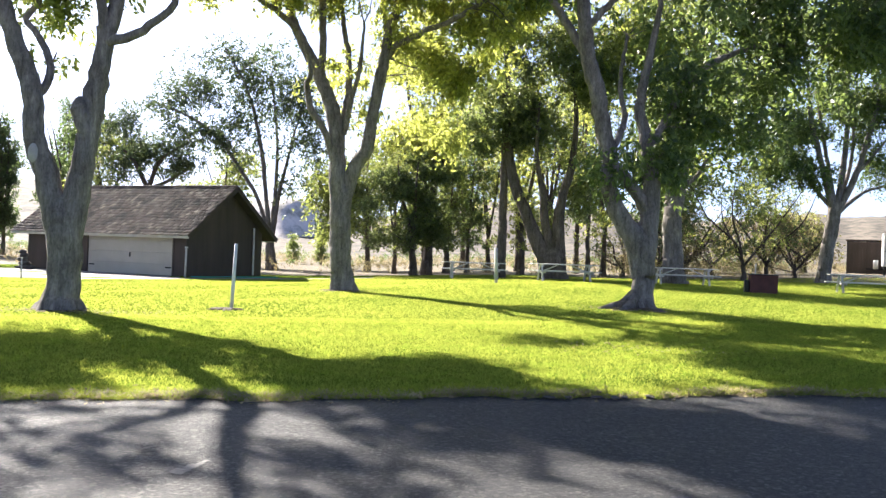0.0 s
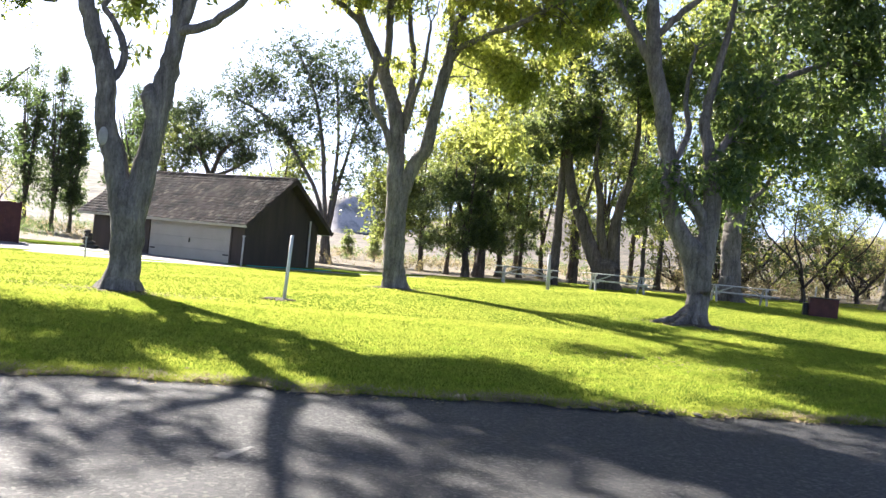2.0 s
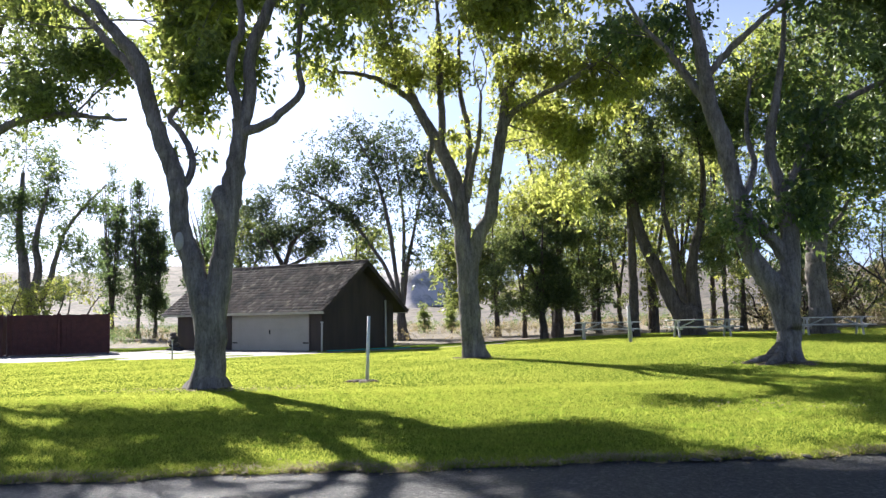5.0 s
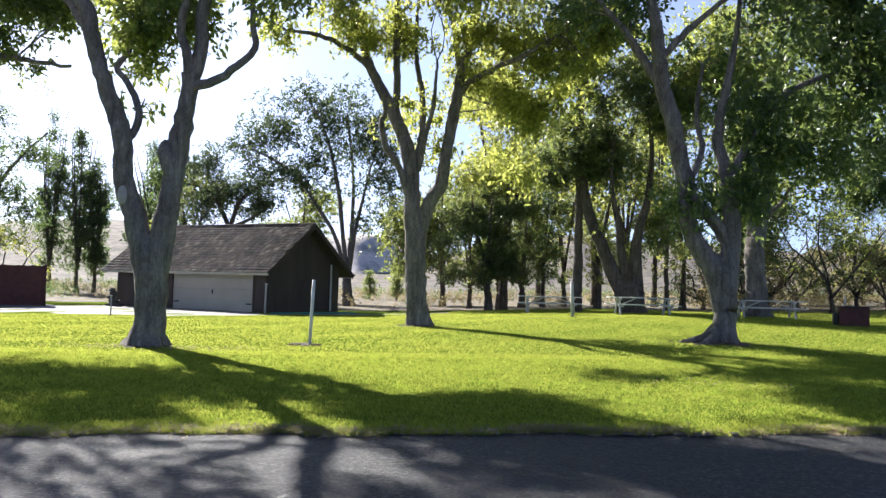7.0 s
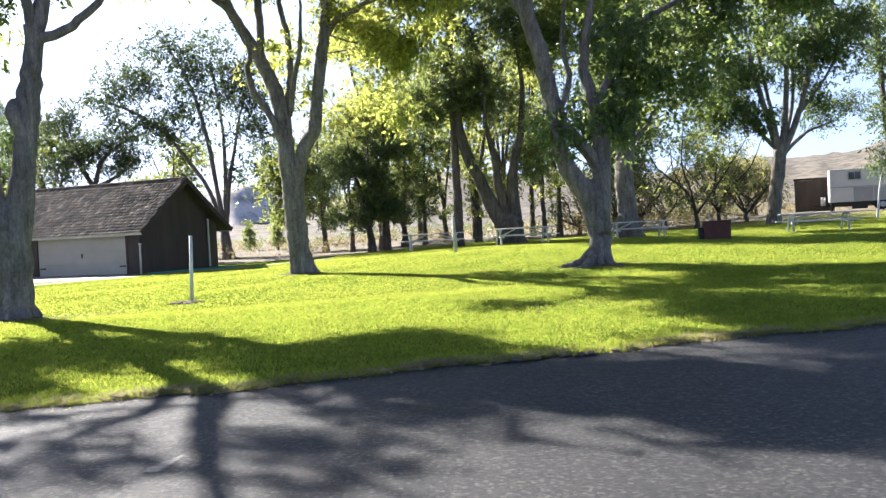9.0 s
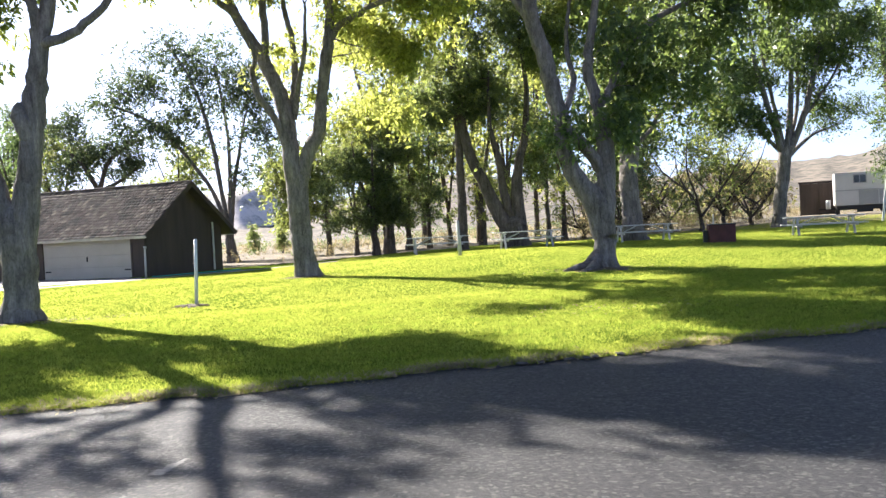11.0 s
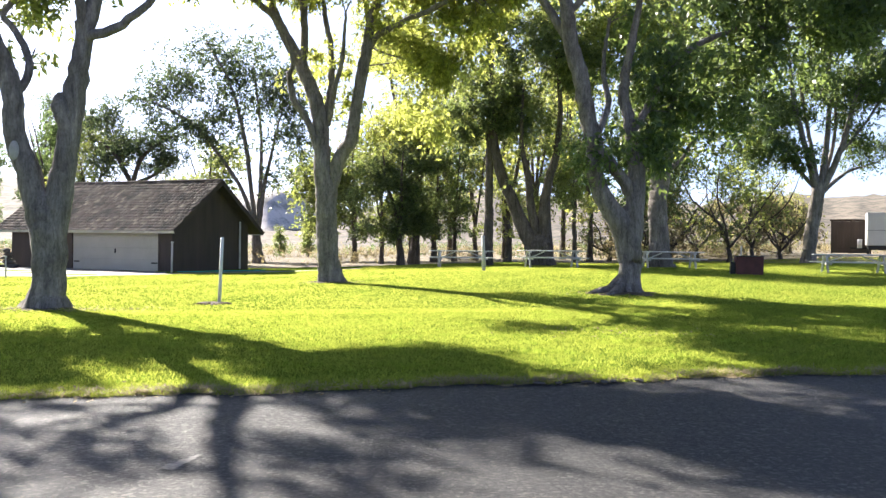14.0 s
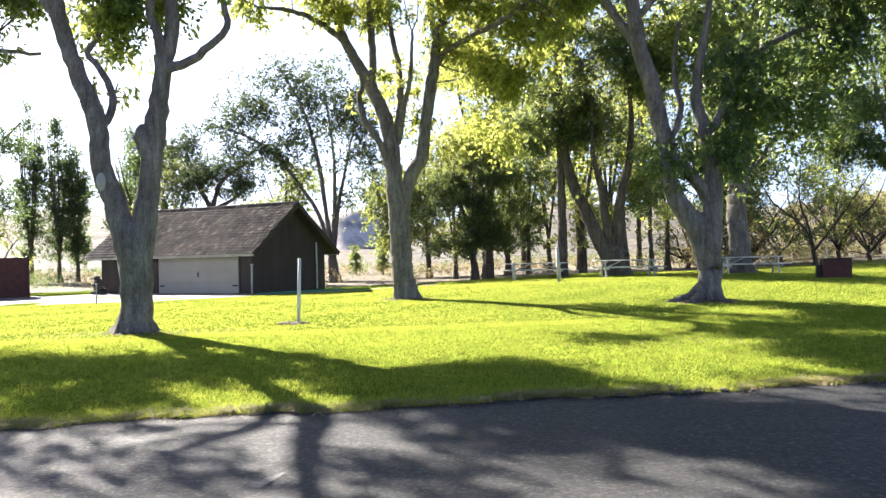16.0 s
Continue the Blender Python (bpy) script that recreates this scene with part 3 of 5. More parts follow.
t2.limb([(-1.03, 0.2, 7.1, 0.148), (-1.0, 0.3, 8.28, 0.14), (-1.08, 0.5, 9.71, 0.123), (-1.1, 0.75, 11.31, 0.086), (-1.3, 1.0, 13.13, 0.038)])
t2.limb([(-1.82, 0.34, 8.6, 0.13), (-2.6, -0.3, 9.17, 0.1), (-3.38, -0.9, 9.44, 0.08), (-4.32, -1.5, 9.43, 0.044)])
t2.limb([(-0.4, 0.1, 4.8, 0.148), (-0.2, 0.24, 5.73, 0.14), (-0.1, 0.48, 6.64, 0.123), (-0.18, 0.72, 7.96, 0.105), (-0.45, 0.96, 9.41, 0.086), (-0.45, 1.2, 11.49, 0.048)])
t2.limb([(-0.2, 0.2, 5.2, 0.111), (0.14, -0.33, 6.47, 0.091), (0.38, -0.67, 7.23, 0.072), (0.49, -1.0, 8.59, 0.045)])
t2.limb([(-0.12, 0, 2.4, 0.22), (0.0, 0, 3.3, 0.28), (0.32, -0.07, 4.21, 0.249), (0.64, -0.15, 4.73, 0.23), (0.8, -0.23, 5.81, 0.211), (1.03, -0.3, 7.22, 0.202), (1.25, -0.38, 8.46, 0.174), (1.56, -0.45, 9.51, 0.146), (1.82, -0.52, 10.96, 0.1), (1.94, -0.6, 12.76, 0.045)])
t2.limb([(1.08, -0.3, 7.5, 0.13), (1.45, -0.5, 7.96, 0.119), (1.81, -0.83, 8.11, 0.108), (2.51, -1.25, 8.36, 0.097), (3.35, -1.67, 8.61, 0.087), (4.15, -2.08, 9.02, 0.068), (5.24, -2.5, 9.53, 0.042)])
t2.limb([(1.22, -0.3, 8.3, 0.111), (1.01, 0.1, 9.33, 0.094), (0.79, 0.5, 10.54, 0.066), (0.49, 0.8, 12.15, 0.038)])
t2.crown([(0.0, 1.6, 7.0, 1.6, 1.4, 1.8, 50), (2.8, 0.6, 7.6, 2.0, 2.6, 1.7, 60), (4.2, -1.0, 9.0, 2.6, 2.6, 1.7, 66), (-1.6, 0.4, 10.8, 2.2, 2.4, 1.8, 64),
          (-4.4, -1.4, 9.9, 1.1, 0.9, 0.6, 16), (0.3, 0.4, 11.5, 4.0, 3.8, 2.8, 110), (0.5, 0, 15.0, 4.2, 4.2, 2.2, 130), (2.6, 1.4, 5.9, 1.5, 1.4, 1.1, 34), (5.2, 0, 12, 2.4, 2.4, 2.4, 40), (2.8, 3.3, 9.2, 2.0, 1.6, 1.4, 55)], M_LEAF_Y, 130, 0.27, 0.19, 1.1, grain=0.7, gaps=0.1, dense=1.1)
# high foliage out of view, put there to shade the right-hand lawn
t2.crown([(0.6, 1.5, 14.6, 4.0, 3.4, 1.6, 150), (3.4, 0.6, 14.0, 2.6, 2.6, 1.6, 80), (0.8, -2.6, 10.9, 2.0, 1.2, 1.1, 60), (3.2, -2.0, 11.4, 1.6, 1.2, 1.1, 40), (-2.4, -0.6, 12.8, 1.8, 1.6, 1.0, 70), (-4.2, 0.5, 13.6, 2.2, 2.0, 1.0, 100), (-5.9, -1.0, 13.6, 2.0, 2.2, 1.0, 80), (-3.6, -1.6, 12.8, 1.8, 1.6, 0.8, 60)], M_LEAF_Y, 90, 0.32, 0.24, 0.8, gaps=0.1, dense=1.5, grain=0.6)
t2.crown([(2.4, -0.5, 9.7, 1.7, 1.2, 1.0, 46), (4.4, -0.8, 8.8, 1.5, 1.2, 0.8, 40), (5.8, -0.5, 10.0, 1.6, 1.4, 1.0, 46), (3.6, 0.6, 7.4, 1.4, 1.2, 0.7, 26), (-2.2, 0.2, 10.2, 1.2, 0.9, 0.6, 12)], M_LEAF_Y, 110, 0.25, 0.19, 1.3, gaps=-0.05, dense=1.2, grain=0.9)

t3 = Tree(5.43, 23.06, "leaning grey-barked locust tree with spreading roots and dark foliage", M_BARK, 13, thick=0.9)
t3.trunk([(0.03, 0, -0.08, 0.48), (0.06, 0, 0.28, 0.37), (0.09, 0, 0.75, 0.33), (0.07, 0, 1.45, 0.36), (0.03, 0, 1.9, 0.35), (0, 0, 2.25, 0.2), (0, 0, 2.4, 0.06)], 0.3)
t3.limb([(0.02, 0, 0.9, 0.27), (-0.14, 0, 1.85, 0.36), (-0.51, -0.1, 2.4, 0.294), (-0.82, -0.2, 2.91, 0.262), (-1.03, -0.3, 3.4, 0.215), (-1.14, -0.4, 3.77, 0.15), (-1.18, -0.42, 3.9, 0.05)])
t3.limb([(0.08, 0, 0.9, 0.27), (0.18, 0, 1.8, 0.311), (0.21, 0.04, 2.46, 0.296), (0.25, 0.07, 3.25, 0.265), (0.17, 0.11, 4.03, 0.234), (0.02, 0.15, 4.97, 0.188), (-0.11, 0.19, 5.59, 0.157), (0.13, 0.23, 7.02, 0.118), (0.4, 0.26, 8.62, 0.079), (0.51, 0.3, 10.21, 0.039)])
t3.limb([(0.2, 0, 2.6, 0.186), (-0.16, -0.08, 3.14, 0.186), (-0.62, -0.16, 3.66, 0.195), (-0.99, -0.24, 4.04, 0.236), (-1.26, -0.32, 5.16, 0.255), (-1.42, -0.4, 5.91, 0.252), (-1.68, -0.48, 6.7, 0.228), (-1.81, -0.56, 7.53, 0.212), (-1.9, -0.64, 8.27, 0.181), (-2.15, -0.72, 9.44, 0.113), (-2.28, -0.8, 10.91, 0.045)])
t3.limb([(-1.5, -0.42, 6.2, 0.155), (-1.9, -0.3, 7.13, 0.139), (-2.41, -0.35, 7.88, 0.115), (-2.72, -0.48, 8.29, 0.099), (-3.33, -0.64, 8.97, 0.068), (-3.82, -0.8, 9.81, 0.03)])
t3.limb([(0.13, 0.1, 4.2, 0.124), (0.85, 0.4, 5.67, 0.111), (1.88, 0.8, 6.9, 0.096), (3.3, 1.2, 7.61, 0.082), (4.93, 1.6, 7.85, 0.05)])
t3.limb([(-1.82, -0.56, 7.5, 0.109), (-1.03, -0.8, 8.31, 0.091), (-0.14, -1.2, 9.04, 0.066), (0.83, -1.8, 9.74, 0.036)])
t3.limb([(-0.98, -0.2, 4.2, 0.109), (-0.5, 0.3, 5.24, 0.095), (-0.55, 0.8, 6.37, 0.073), (-0.25, 1.5, 7.97, 0.05)])
t3.limb([(-0.05, -0.1, 0.5, 0.2), (-0.3, -0.22, 0.26, 0.2), (-0.6, -0.35, 0.12, 0.14), (-0.9, -0.4, 0.06, 0.1), (-1.25, -0.55, -0.03, 0.04)], "root", rough=0.12)
t3.limb([(-0.1, -0.15, 0.35, 0.18), (-0.34, -0.5, 0.14, 0.14), (-0.55, -0.8, 0.05, 0.09), (-0.8, -1.0, -0.04, 0.04)], "root", rough=0.12)
t3.limb([(0.12, -0.1, 0.3, 0.2), (0.25, -0.45, 0.06, 0.12), (0.3, -0.8, -0.04, 0.05)], "root", rough=0.1)
t3.limb([(-0.28, -0.3, 0.2, 0.1), (-0.36, -0.36, 0.3, 0.12), (-0.42, -0.4, 0.24, 0.04)], "burl", rough=0.15)
t3.crown([(1.0, 0.9, 5.8, 1.6, 1.5, 1.5, 34), (2.6, 0.9, 6.6, 2.0, 2.0, 1.7, 42), (4.4, 1.2, 7.4, 2.0, 2.0, 1.7, 60), (0.9, 0.4, 8.4, 2.4, 2.2, 1.8, 40),
          (-3.0, -0.6, 9.4, 1.9, 1.9, 1.5, 26), (0, -0.6, 12, 4.4, 4.0, 2.8, 50), (4.6, 0.5, 10.2, 3.4, 2.8, 2.2, 170), (0.75, 0.2, 4.2, 0.5, 0.5, 0.7, 8), (-1.1, -0.3, 3.9, 0.5, 0.4, 0.6, 5), (3.4, 1.0, 5.0, 1.1, 1.0, 0.8, 18), (6.4, 1.4, 8.8, 2.2, 2.0, 1.6, 130), (7.4, 1.0, 11.0, 2.2, 2.2, 1.8, 100), (1.8, 1.0, 10.8, 2.2, 2.0, 1.6, 90), (4.0, 0.8, 12.6, 3.0, 2.4, 1.4, 90), (4.2, 2.0, 9.4, 2.4, 1.4, 1.4, 80), (6.8, 2.2, 10.0, 2.0, 1.6, 1.4, 70)],
         M_LEAF_T, 110, 0.3, 0.2, 1.1, grain=0.7, gaps=0.07, dense=1.75)

# ---- trees at the back of the lawn ----
t4 = Tree(20.04, 44.0, "large broad-crowned tree beside the picnic table", M_BARK, 14, thick=0.76)
t4.trunk([(0, 0, -0.2, 0.62), (0.01, 0, 0.52, 0.459), (0.16, 0, 2.04, 0.445), (0.43, 0, 3.86, 0.445), (0.51, 0, 4.22, 0.4)])
t4.limb([(0.31, 0, 3.9, 0.252), (-0.09, -0.2, 5.07, 0.221), (-0.6, -0.4, 6.56, 0.191), (-1.24, -0.6, 8.64, 0.146), (-1.55, -0.8, 10.97, 0.087)], sides=9, step=0.4)
t4.limb([(0.5, 0, 3.95, 0.267), (0.8, 0.15, 5.38, 0.223), (1.07, 0.3, 7.83, 0.179), (1.09, 0.45, 10.3, 0.135), (1.45, 0.6, 12.46, 0.075)], sides=9, step=0.4)
t4.limb([(0.6, 0, 3.95, 0.267), (1.23, -0.06, 5.19, 0.222), (1.78, -0.12, 6.83, 0.192), (2.21, -0.18, 8.62, 0.148), (2.71, -0.24, 10.7, 0.103), (2.9, -0.3, 12.79, 0.059)], sides=9, step=0.4)
t4.limb([(0.6, 0, 3.69, 0.178), (1.72, 0.33, 4.61, 0.134), (2.69, 0.67, 5.07, 0.09), (4.17, 1.0, 5.53, 0.045)], sides=8, step=0.4)
t4.limb([(0.42, 0, 4.0, 0.2), (0.2, 0.3, 6.0, 0.16), (-0.2, 0.5, 8.4, 0.12), (-0.5, 0.7, 11.0, 0.06)], sides=8, step=0.4)
t4.limb([(0.55, 0, 4.1, 0.18), (1.4, 0.5, 6.2, 0.14), (1.7, 0.8, 8.8, 0.1), (1.9, 1.0, 11.2, 0.05)], sides=8, step=0.4)
t4.limb([(0.35, 0, 3.9, 0.17), (-0.9, 0.2, 5.4, 0.13), (-2.0, 0.3, 7.2, 0.1), (-2.9, 0.4, 9.2, 0.05)], sides=8, step=0.4)
t4.limb([(1.4, -0.1, 5.7, 0.12), (2.6, -0.2, 7.2, 0.1), (3.5, -0.2, 8.6, 0.08), (4.3, -0.2, 10.4, 0.04)], sides=8, step=0.4)
t4.crown([(-2.0, 0, 7.6, 2.0, 2.0, 1.8, 70), (0.8, 0.5, 9.5, 3.2, 2.6, 2.4, 130), (3.4, 0, 9.6, 2.0, 2.0, 2.2, 80), (0.5, 0, 13.5, 4.0, 3.6, 2.0, 110), (-3.0, -0.3, 10.5, 2.0, 2.0, 2.2, 80), (-1.4, -0.3, 5.8, 1.6, 1.2, 0.9, 44), (2.0, -0.2, 7.0, 1.3, 1.1, 0.9, 24), (-2.6, 0, 6.2, 1.2, 1.0, 0.8, 24), (4.4, 0, 11.0, 1.6, 1.4, 1.4, 50)], M_LEAF_T, 72, 0.33, 0.2, 0.6, grain=0.9, gaps=0.0, dense=2.0)
t4.crown([(3.0, 0.6, 6.0, 1.6, 1.2, 1.0, 56), (4.6, 0.8, 6.6, 1.2, 1.0, 0.8, 30)], M_LEAF_G, 34, 0.4, 0.15, 0.5)

t5 = Tree(10.71, 39.0, "thick grey tree trunk standing behind the picnic table", M_BARK, 15, thick=0.78)
t5.trunk([(0.06, 0, -0.1, 0.82), (-0.02, 0, 0.89, 0.604), (-0.09, 0, 2.73, 0.552), (0, 0, 4.04, 0.5)])
t5.limb([(-0.13, 0, 3.8, 0.341), (-0.39, 0.15, 5.1, 0.29), (-0.54, 0.3, 6.96, 0.238), (-0.48, 0.45, 10.18, 0.159), (-0.28, 0.6, 13.43, 0.08)], sides=9, step=0.4)
t5.limb([(0.14, 0, 3.8, 0.368), (0.27, -0.15, 5.09, 0.314), (0.53, -0.3, 6.91, 0.248), (0.85, -0.45, 9.77, 0.156), (0.96, -0.6, 13.11, 0.078)], sides=9, step=0.4)
t5.limb([(0.25, 0, 4.5, 0.184), (1.06, 0.13, 5.14, 0.132), (1.47, 0.27, 5.83, 0.106), (2.54, 0.4, 6.82, 0.053)], sides=8, step=0.4)
t5.crown([(0.6, 0, 9.5, 3.0, 2.6, 2.6, 110), (2.2, 0, 6.4, 1.7, 1.6, 1.2, 40), (-1.0, 0, 12.0, 3.0, 3.0, 2.4, 90), (0.2, 0.4, 6.6, 1.3, 1.3, 1.2, 25), (-2.6, 0, 10.5, 1.8, 1.8, 1.6, 40)], M_LEAF, 96, 0.42, 0.22, 0.7, dense=2.3, gaps=0.03)

t6 = Tree(5.33, 40.0, "dark double-trunked tree standing behind the picnic table", M_BARK2, 16, thick=0.84)
t6.trunk([(0, 0, -0.15, 0.9), (-0.02, 0, 0.42, 0.754), (-0.09, 0, 1.1, 0.78), (-0.09, 0, 1.4, 0.4)])
t6.limb([(-0.3, 0, 0.8, 0.512), (-1.01, 0.1, 2.14, 0.405), (-1.73, 0.2, 3.88, 0.325), (-2.18, 0.3, 5.23, 0.271), (-2.36, 0.4, 6.87, 0.19), (-2.71, 0.5, 9.33, 0.109)], sides=12, step=0.3)
t6.limb([(0.18, 0, 0.8, 0.485), (0.11, -0.1, 2.58, 0.349), (0.24, -0.2, 3.93, 0.268), (0.58, -0.3, 5.27, 0.201), (0.76, -0.4, 7.4, 0.147), (0.52, -0.5, 10.05, 0.08)], sides=12, step=0.3)
t6.limb([(-0.19, 0, 1.3, 0.269), (-0.52, -0.12, 2.83, 0.242), (-0.71, -0.25, 4.16, 0.187), (-1.06, -0.38, 6.01, 0.12), (-1.02, -0.5, 8.39, 0.067)], sides=9, step=0.3)
t6.crown([(-1.5, 0.3, 8.6, 2.2, 2.0, 1.8, 60), (0.6, 0, 7.0, 1.4, 1.4, 2.4, 40), (0.3, 0, 10.8, 2.6, 2.4, 2.0, 80), (1.4, 0.4, 4.2, 0.9, 0.8, 1.2, 22), (-1.2, 0.5, 5.2, 0.8, 0.8, 1.2, 16), (1.8, -0.5, 9.4, 1.8, 1.8, 1.2, 50)], M_LEAF_M, 88, 0.4, 0.2, 0.7, dense=2.5, gaps=0.03)


def simple_tree(x, y, h, label, leaf, lobes, seed, bark=None, r=0.22, fork=0.35, stems=3, spread=0.18, per=60, size=0.24, sp=0.42, name="tree", group="background trees", droop=0.4, z=0.0, gaps=-0.04, reach=0.93, bend=0.0):
    """A tree with one trunk that divides into a few upward stems."""
    t = Tree(x, y, label, bark or M_BARK2, seed, name, group, z)
    g = t.rng
    f = h * fork
    t.trunk([(0, 0, -0.15, r * 1.4), (0.03, 0, f * 0.3, r), (g.normal(0, 0.06), 0, f * 0.7, r * 0.9), (g.normal(0, 0.08), 0, f, r * 0.8)])
    for k in range(stems):
        a = 2 * math.pi * (k + g.uniform(0, 0.6)) / stems
        dx, dy = math.cos(a) * h * spread, math.sin(a) * h * spread
        top = (h - f) * reach / 0.93
        b1, b2, b3 = g.normal(0, bend, 3) if bend else (0.0, 0.0, 0.0)
        t.limb([(0, 0, f * 0.92, r * 0.6), (dx * 0.3 + b1, dy * 0.3, f + top * 0.25, r * 0.5), (dx * 0.65 + b2, dy * 0.65, f + top * 0.55, r * 0.35), (dx + g.normal(0, 0.2) + b3, dy, f + (top * 0.93 if bend else h * 0.93 - f), r * 0.12)], sides=8, step=0.5 if not bend else 0.25)
    return t.crown(lobes, leaf, per, sp, size, droop, gaps=gaps)


# slender trees behind the garage
l1 = Tree(-11.41, 56.0, "slender open-crowned tree with several stems behind the garage", M_BARK, 21, group="background trees")
l1.trunk([(0.01, 0, -0.18, 0.42), (-0.13, 0, 1.4, 0.302), (-0.17, 0, 2.53, 0.28)])
l1.limb([(-0.2, 0, 2.15, 0.151), (-1.16, 0.2, 4.77, 0.132), (-2.41, 0.4, 6.64, 0.133), (-3.86, 0.6, 8.52, 0.114), (-5.5, 0.8, 9.83, 0.096), (-7.51, 1.0, 10.76, 0.058)], sides=8, step=0.4)
l1.limb([(-0.16, 0, 2.3, 0.17), (-0.52, -0.2, 5.15, 0.15), (-0.75, -0.4, 7.37, 0.15), (-1.37, -0.6, 10.32, 0.112), (-2.15, -0.8, 12.49, 0.074), (-3.28, -1.0, 14.27, 0.037)], sides=8, step=0.4)
l1.limb([(0, 0, 2.35, 0.17), (0.25, 0.12, 4.82, 0.151), (0.65, 0.25, 6.74, 0.114), (1.12, 0.38, 9.05, 0.076), (1.77, 0.5, 11.38, 0.038)], sides=8, step=0.4)
l1.limb([(-0.1, 0, 2.4, 0.151), (0.03, 0.33, 5.58, 0.133), (-0.08, 0.67, 9.05, 0.095), (-0.68, 1.0, 13.3, 0.058)], sides=8, step=0.4)
l1.crown([(-6.2, 0.8, 11.5, 2.6, 2.0, 1.8, 55), (-3.4, 0, 13.4, 3.0, 2.4, 2.2, 80), (-0.5, 0.4, 13.0, 2.8, 2.4, 2.6, 80), (1.2, 0.3, 9.6, 1.6, 1.6, 2.4, 40), (-2.6, 0, 9.6, 2.6, 1.8, 1.6, 30), (1.3, 0.3, 6.0, 1.2, 1.2, 1.2, 16), (-1.5, 0, 11.4, 3.2, 2.0, 1.6, 60), (-4.6, 0.4, 9.0, 2.4, 1.6, 1.2, 44), (-6.6, 0.8, 9.2, 1.6, 1.2, 1.0, 26), (2.4, 0.3, 8.2, 1.2, 1.2, 1.6, 30), (2.2, 0.3, 11.6, 1.6, 1.4, 1.6, 40), (2.0, 0.3, 9.6, 1.4, 1.2, 1.9, 36), (-8.0, 0.8, 10.6, 1.2, 1.0, 1.2, 26), (-2.6, 0, 8.0, 2.0, 1.4, 1.0, 24)], M_LEAF_F, 46, 0.44, 0.24, 0.5, gaps=0.02, dense=1.7, grain=0.95)

l2 = Tree(-20.41, 58.0, "bushy tree rising behind the garage roof", M_BARK2, 22, group="background trees")
l2.trunk([(0.03, 0, -0.2, 0.4), (-0.05, 0, 3.0, 0.3), (-0.13, 0, 5.4, 0.27)])
l2.limb([(-0.15, 0, 5.2, 0.176), (-1.14, 0.25, 6.95, 0.137), (-2.26, 0.5, 8.12, 0.079)], sides=8, step=0.4)
l2.limb([(-0.1, 0, 5.2, 0.176), (0.57, -0.17, 6.97, 0.136), (1.76, -0.33, 7.96, 0.097), (2.96, -0.5, 8.57, 0.039)], sides=8, step=0.4)
l2.limb([(-0.1, 0, 5.2, 0.156), (1.26, 0.25, 5.86, 0.118), (2.33, 0.5, 6.71, 0.079)], sides=8, step=0.4)
l2.crown([(-1.6, 0, 7.4, 1.8, 1.6, 1.2, 50), (0.4, 0, 8.8, 2.4, 2.0, 1.6, 75), (2.4, 0, 7.2, 1.6, 1.4, 1.0, 40), (-0.4, 0, 10.8, 2.0, 1.6, 1.0, 30), (-3.0, 0, 8.8, 1.4, 1.2, 1.2, 26), (3.6, 0, 8.2, 1.0, 1.0, 0.8, 16), (0.2, 0, 6.2, 2.4, 1.6, 1.0, 40), (-1.8, 0, 9.6, 1.6, 1.4, 1.0, 30)], M_LEAF_F, 60, 0.38, 0.2, 0.3, gaps=0.0)

for k, (x, y, h, w) in enumerate([(-43.85, 75, 16.2, 1.0), (-41.1, 75, 15.5, 1.15), (-39.9, 76, 12.3, 0.8), (-35.2, 78, 14.6, 1.2)]):
    simple_tree(x, y, h, "narrow upright poplar with sunlit edges", M_LEAF_G, [(0, 0, h * 0.3, w * 1.3, w, h * 0.2, 60), (0.35, 0, h * 0.58, w * 0.9, w * 0.75, h * 0.22, 52), (-0.1, 0, h * 0.84, w * 0.4, w * 0.4, h * 0.2, 26), (-w * 0.9, 0, h * 0.55, w * 0.35, w * 0.35, h * 0.2, 24), (w * 0.9, 0, h * 0.66, w * 0.3, w * 0.3, h * 0.18, 20)], 30 + k, r=0.2, fork=0.12, stems=6, spread=0.065, per=60, size=0.22, sp=0.3, name="poplar_tree", group="poplars", droop=-0.7, gaps=-0.25)
simple_tree(31.4, 52, 19, "tall poplar with small sunlit leaves beside the trailer", M_LEAF_G, [(0, 0, 6, 1.3, 1.3, 4.5, 80), (0, 0, 12, 1.5, 1.5, 4.5, 90), (0, 0, 16.5, 1.2, 1.2, 2.5, 40)], 36, r=0.28, fork=0.1, stems=4, spread=0.05, per=60, size=0.2, sp=0.36, name="poplar_tree", group="poplars", droop=0.2)

# big tree out to the left whose boughs reach in overhead
tl = Tree(-18.2, 21.5, "leafy tree reaching in over the lawn from the side", M_BARK, 37)
tl.trunk([(0, 0, -0.1, 0.6), (0.1, 0, 1.5, 0.42), (0.2, 0, 3.5, 0.38)])
tl.limb([(0.2, 0, 3.3, 0.28), (1.2, -0.3, 5.4, 0.2), (2.4, -0.6, 6.8, 0.13), (4.2, -0.8, 7.2, 0.09), (6.6, -1.0, 6.9, 0.04)])
tl.limb([(0.2, 0, 3.3, 0.3), (0.3, 0.3, 6, 0.22), (1.0, 0.5, 9, 0.14), (2.4, 0.4, 11.5, 0.06)])
tl.limb([(0.2, 0, 3.3, 0.26), (-1.2, 0, 6, 0.2), (-2.5, 0, 9, 0.1)])
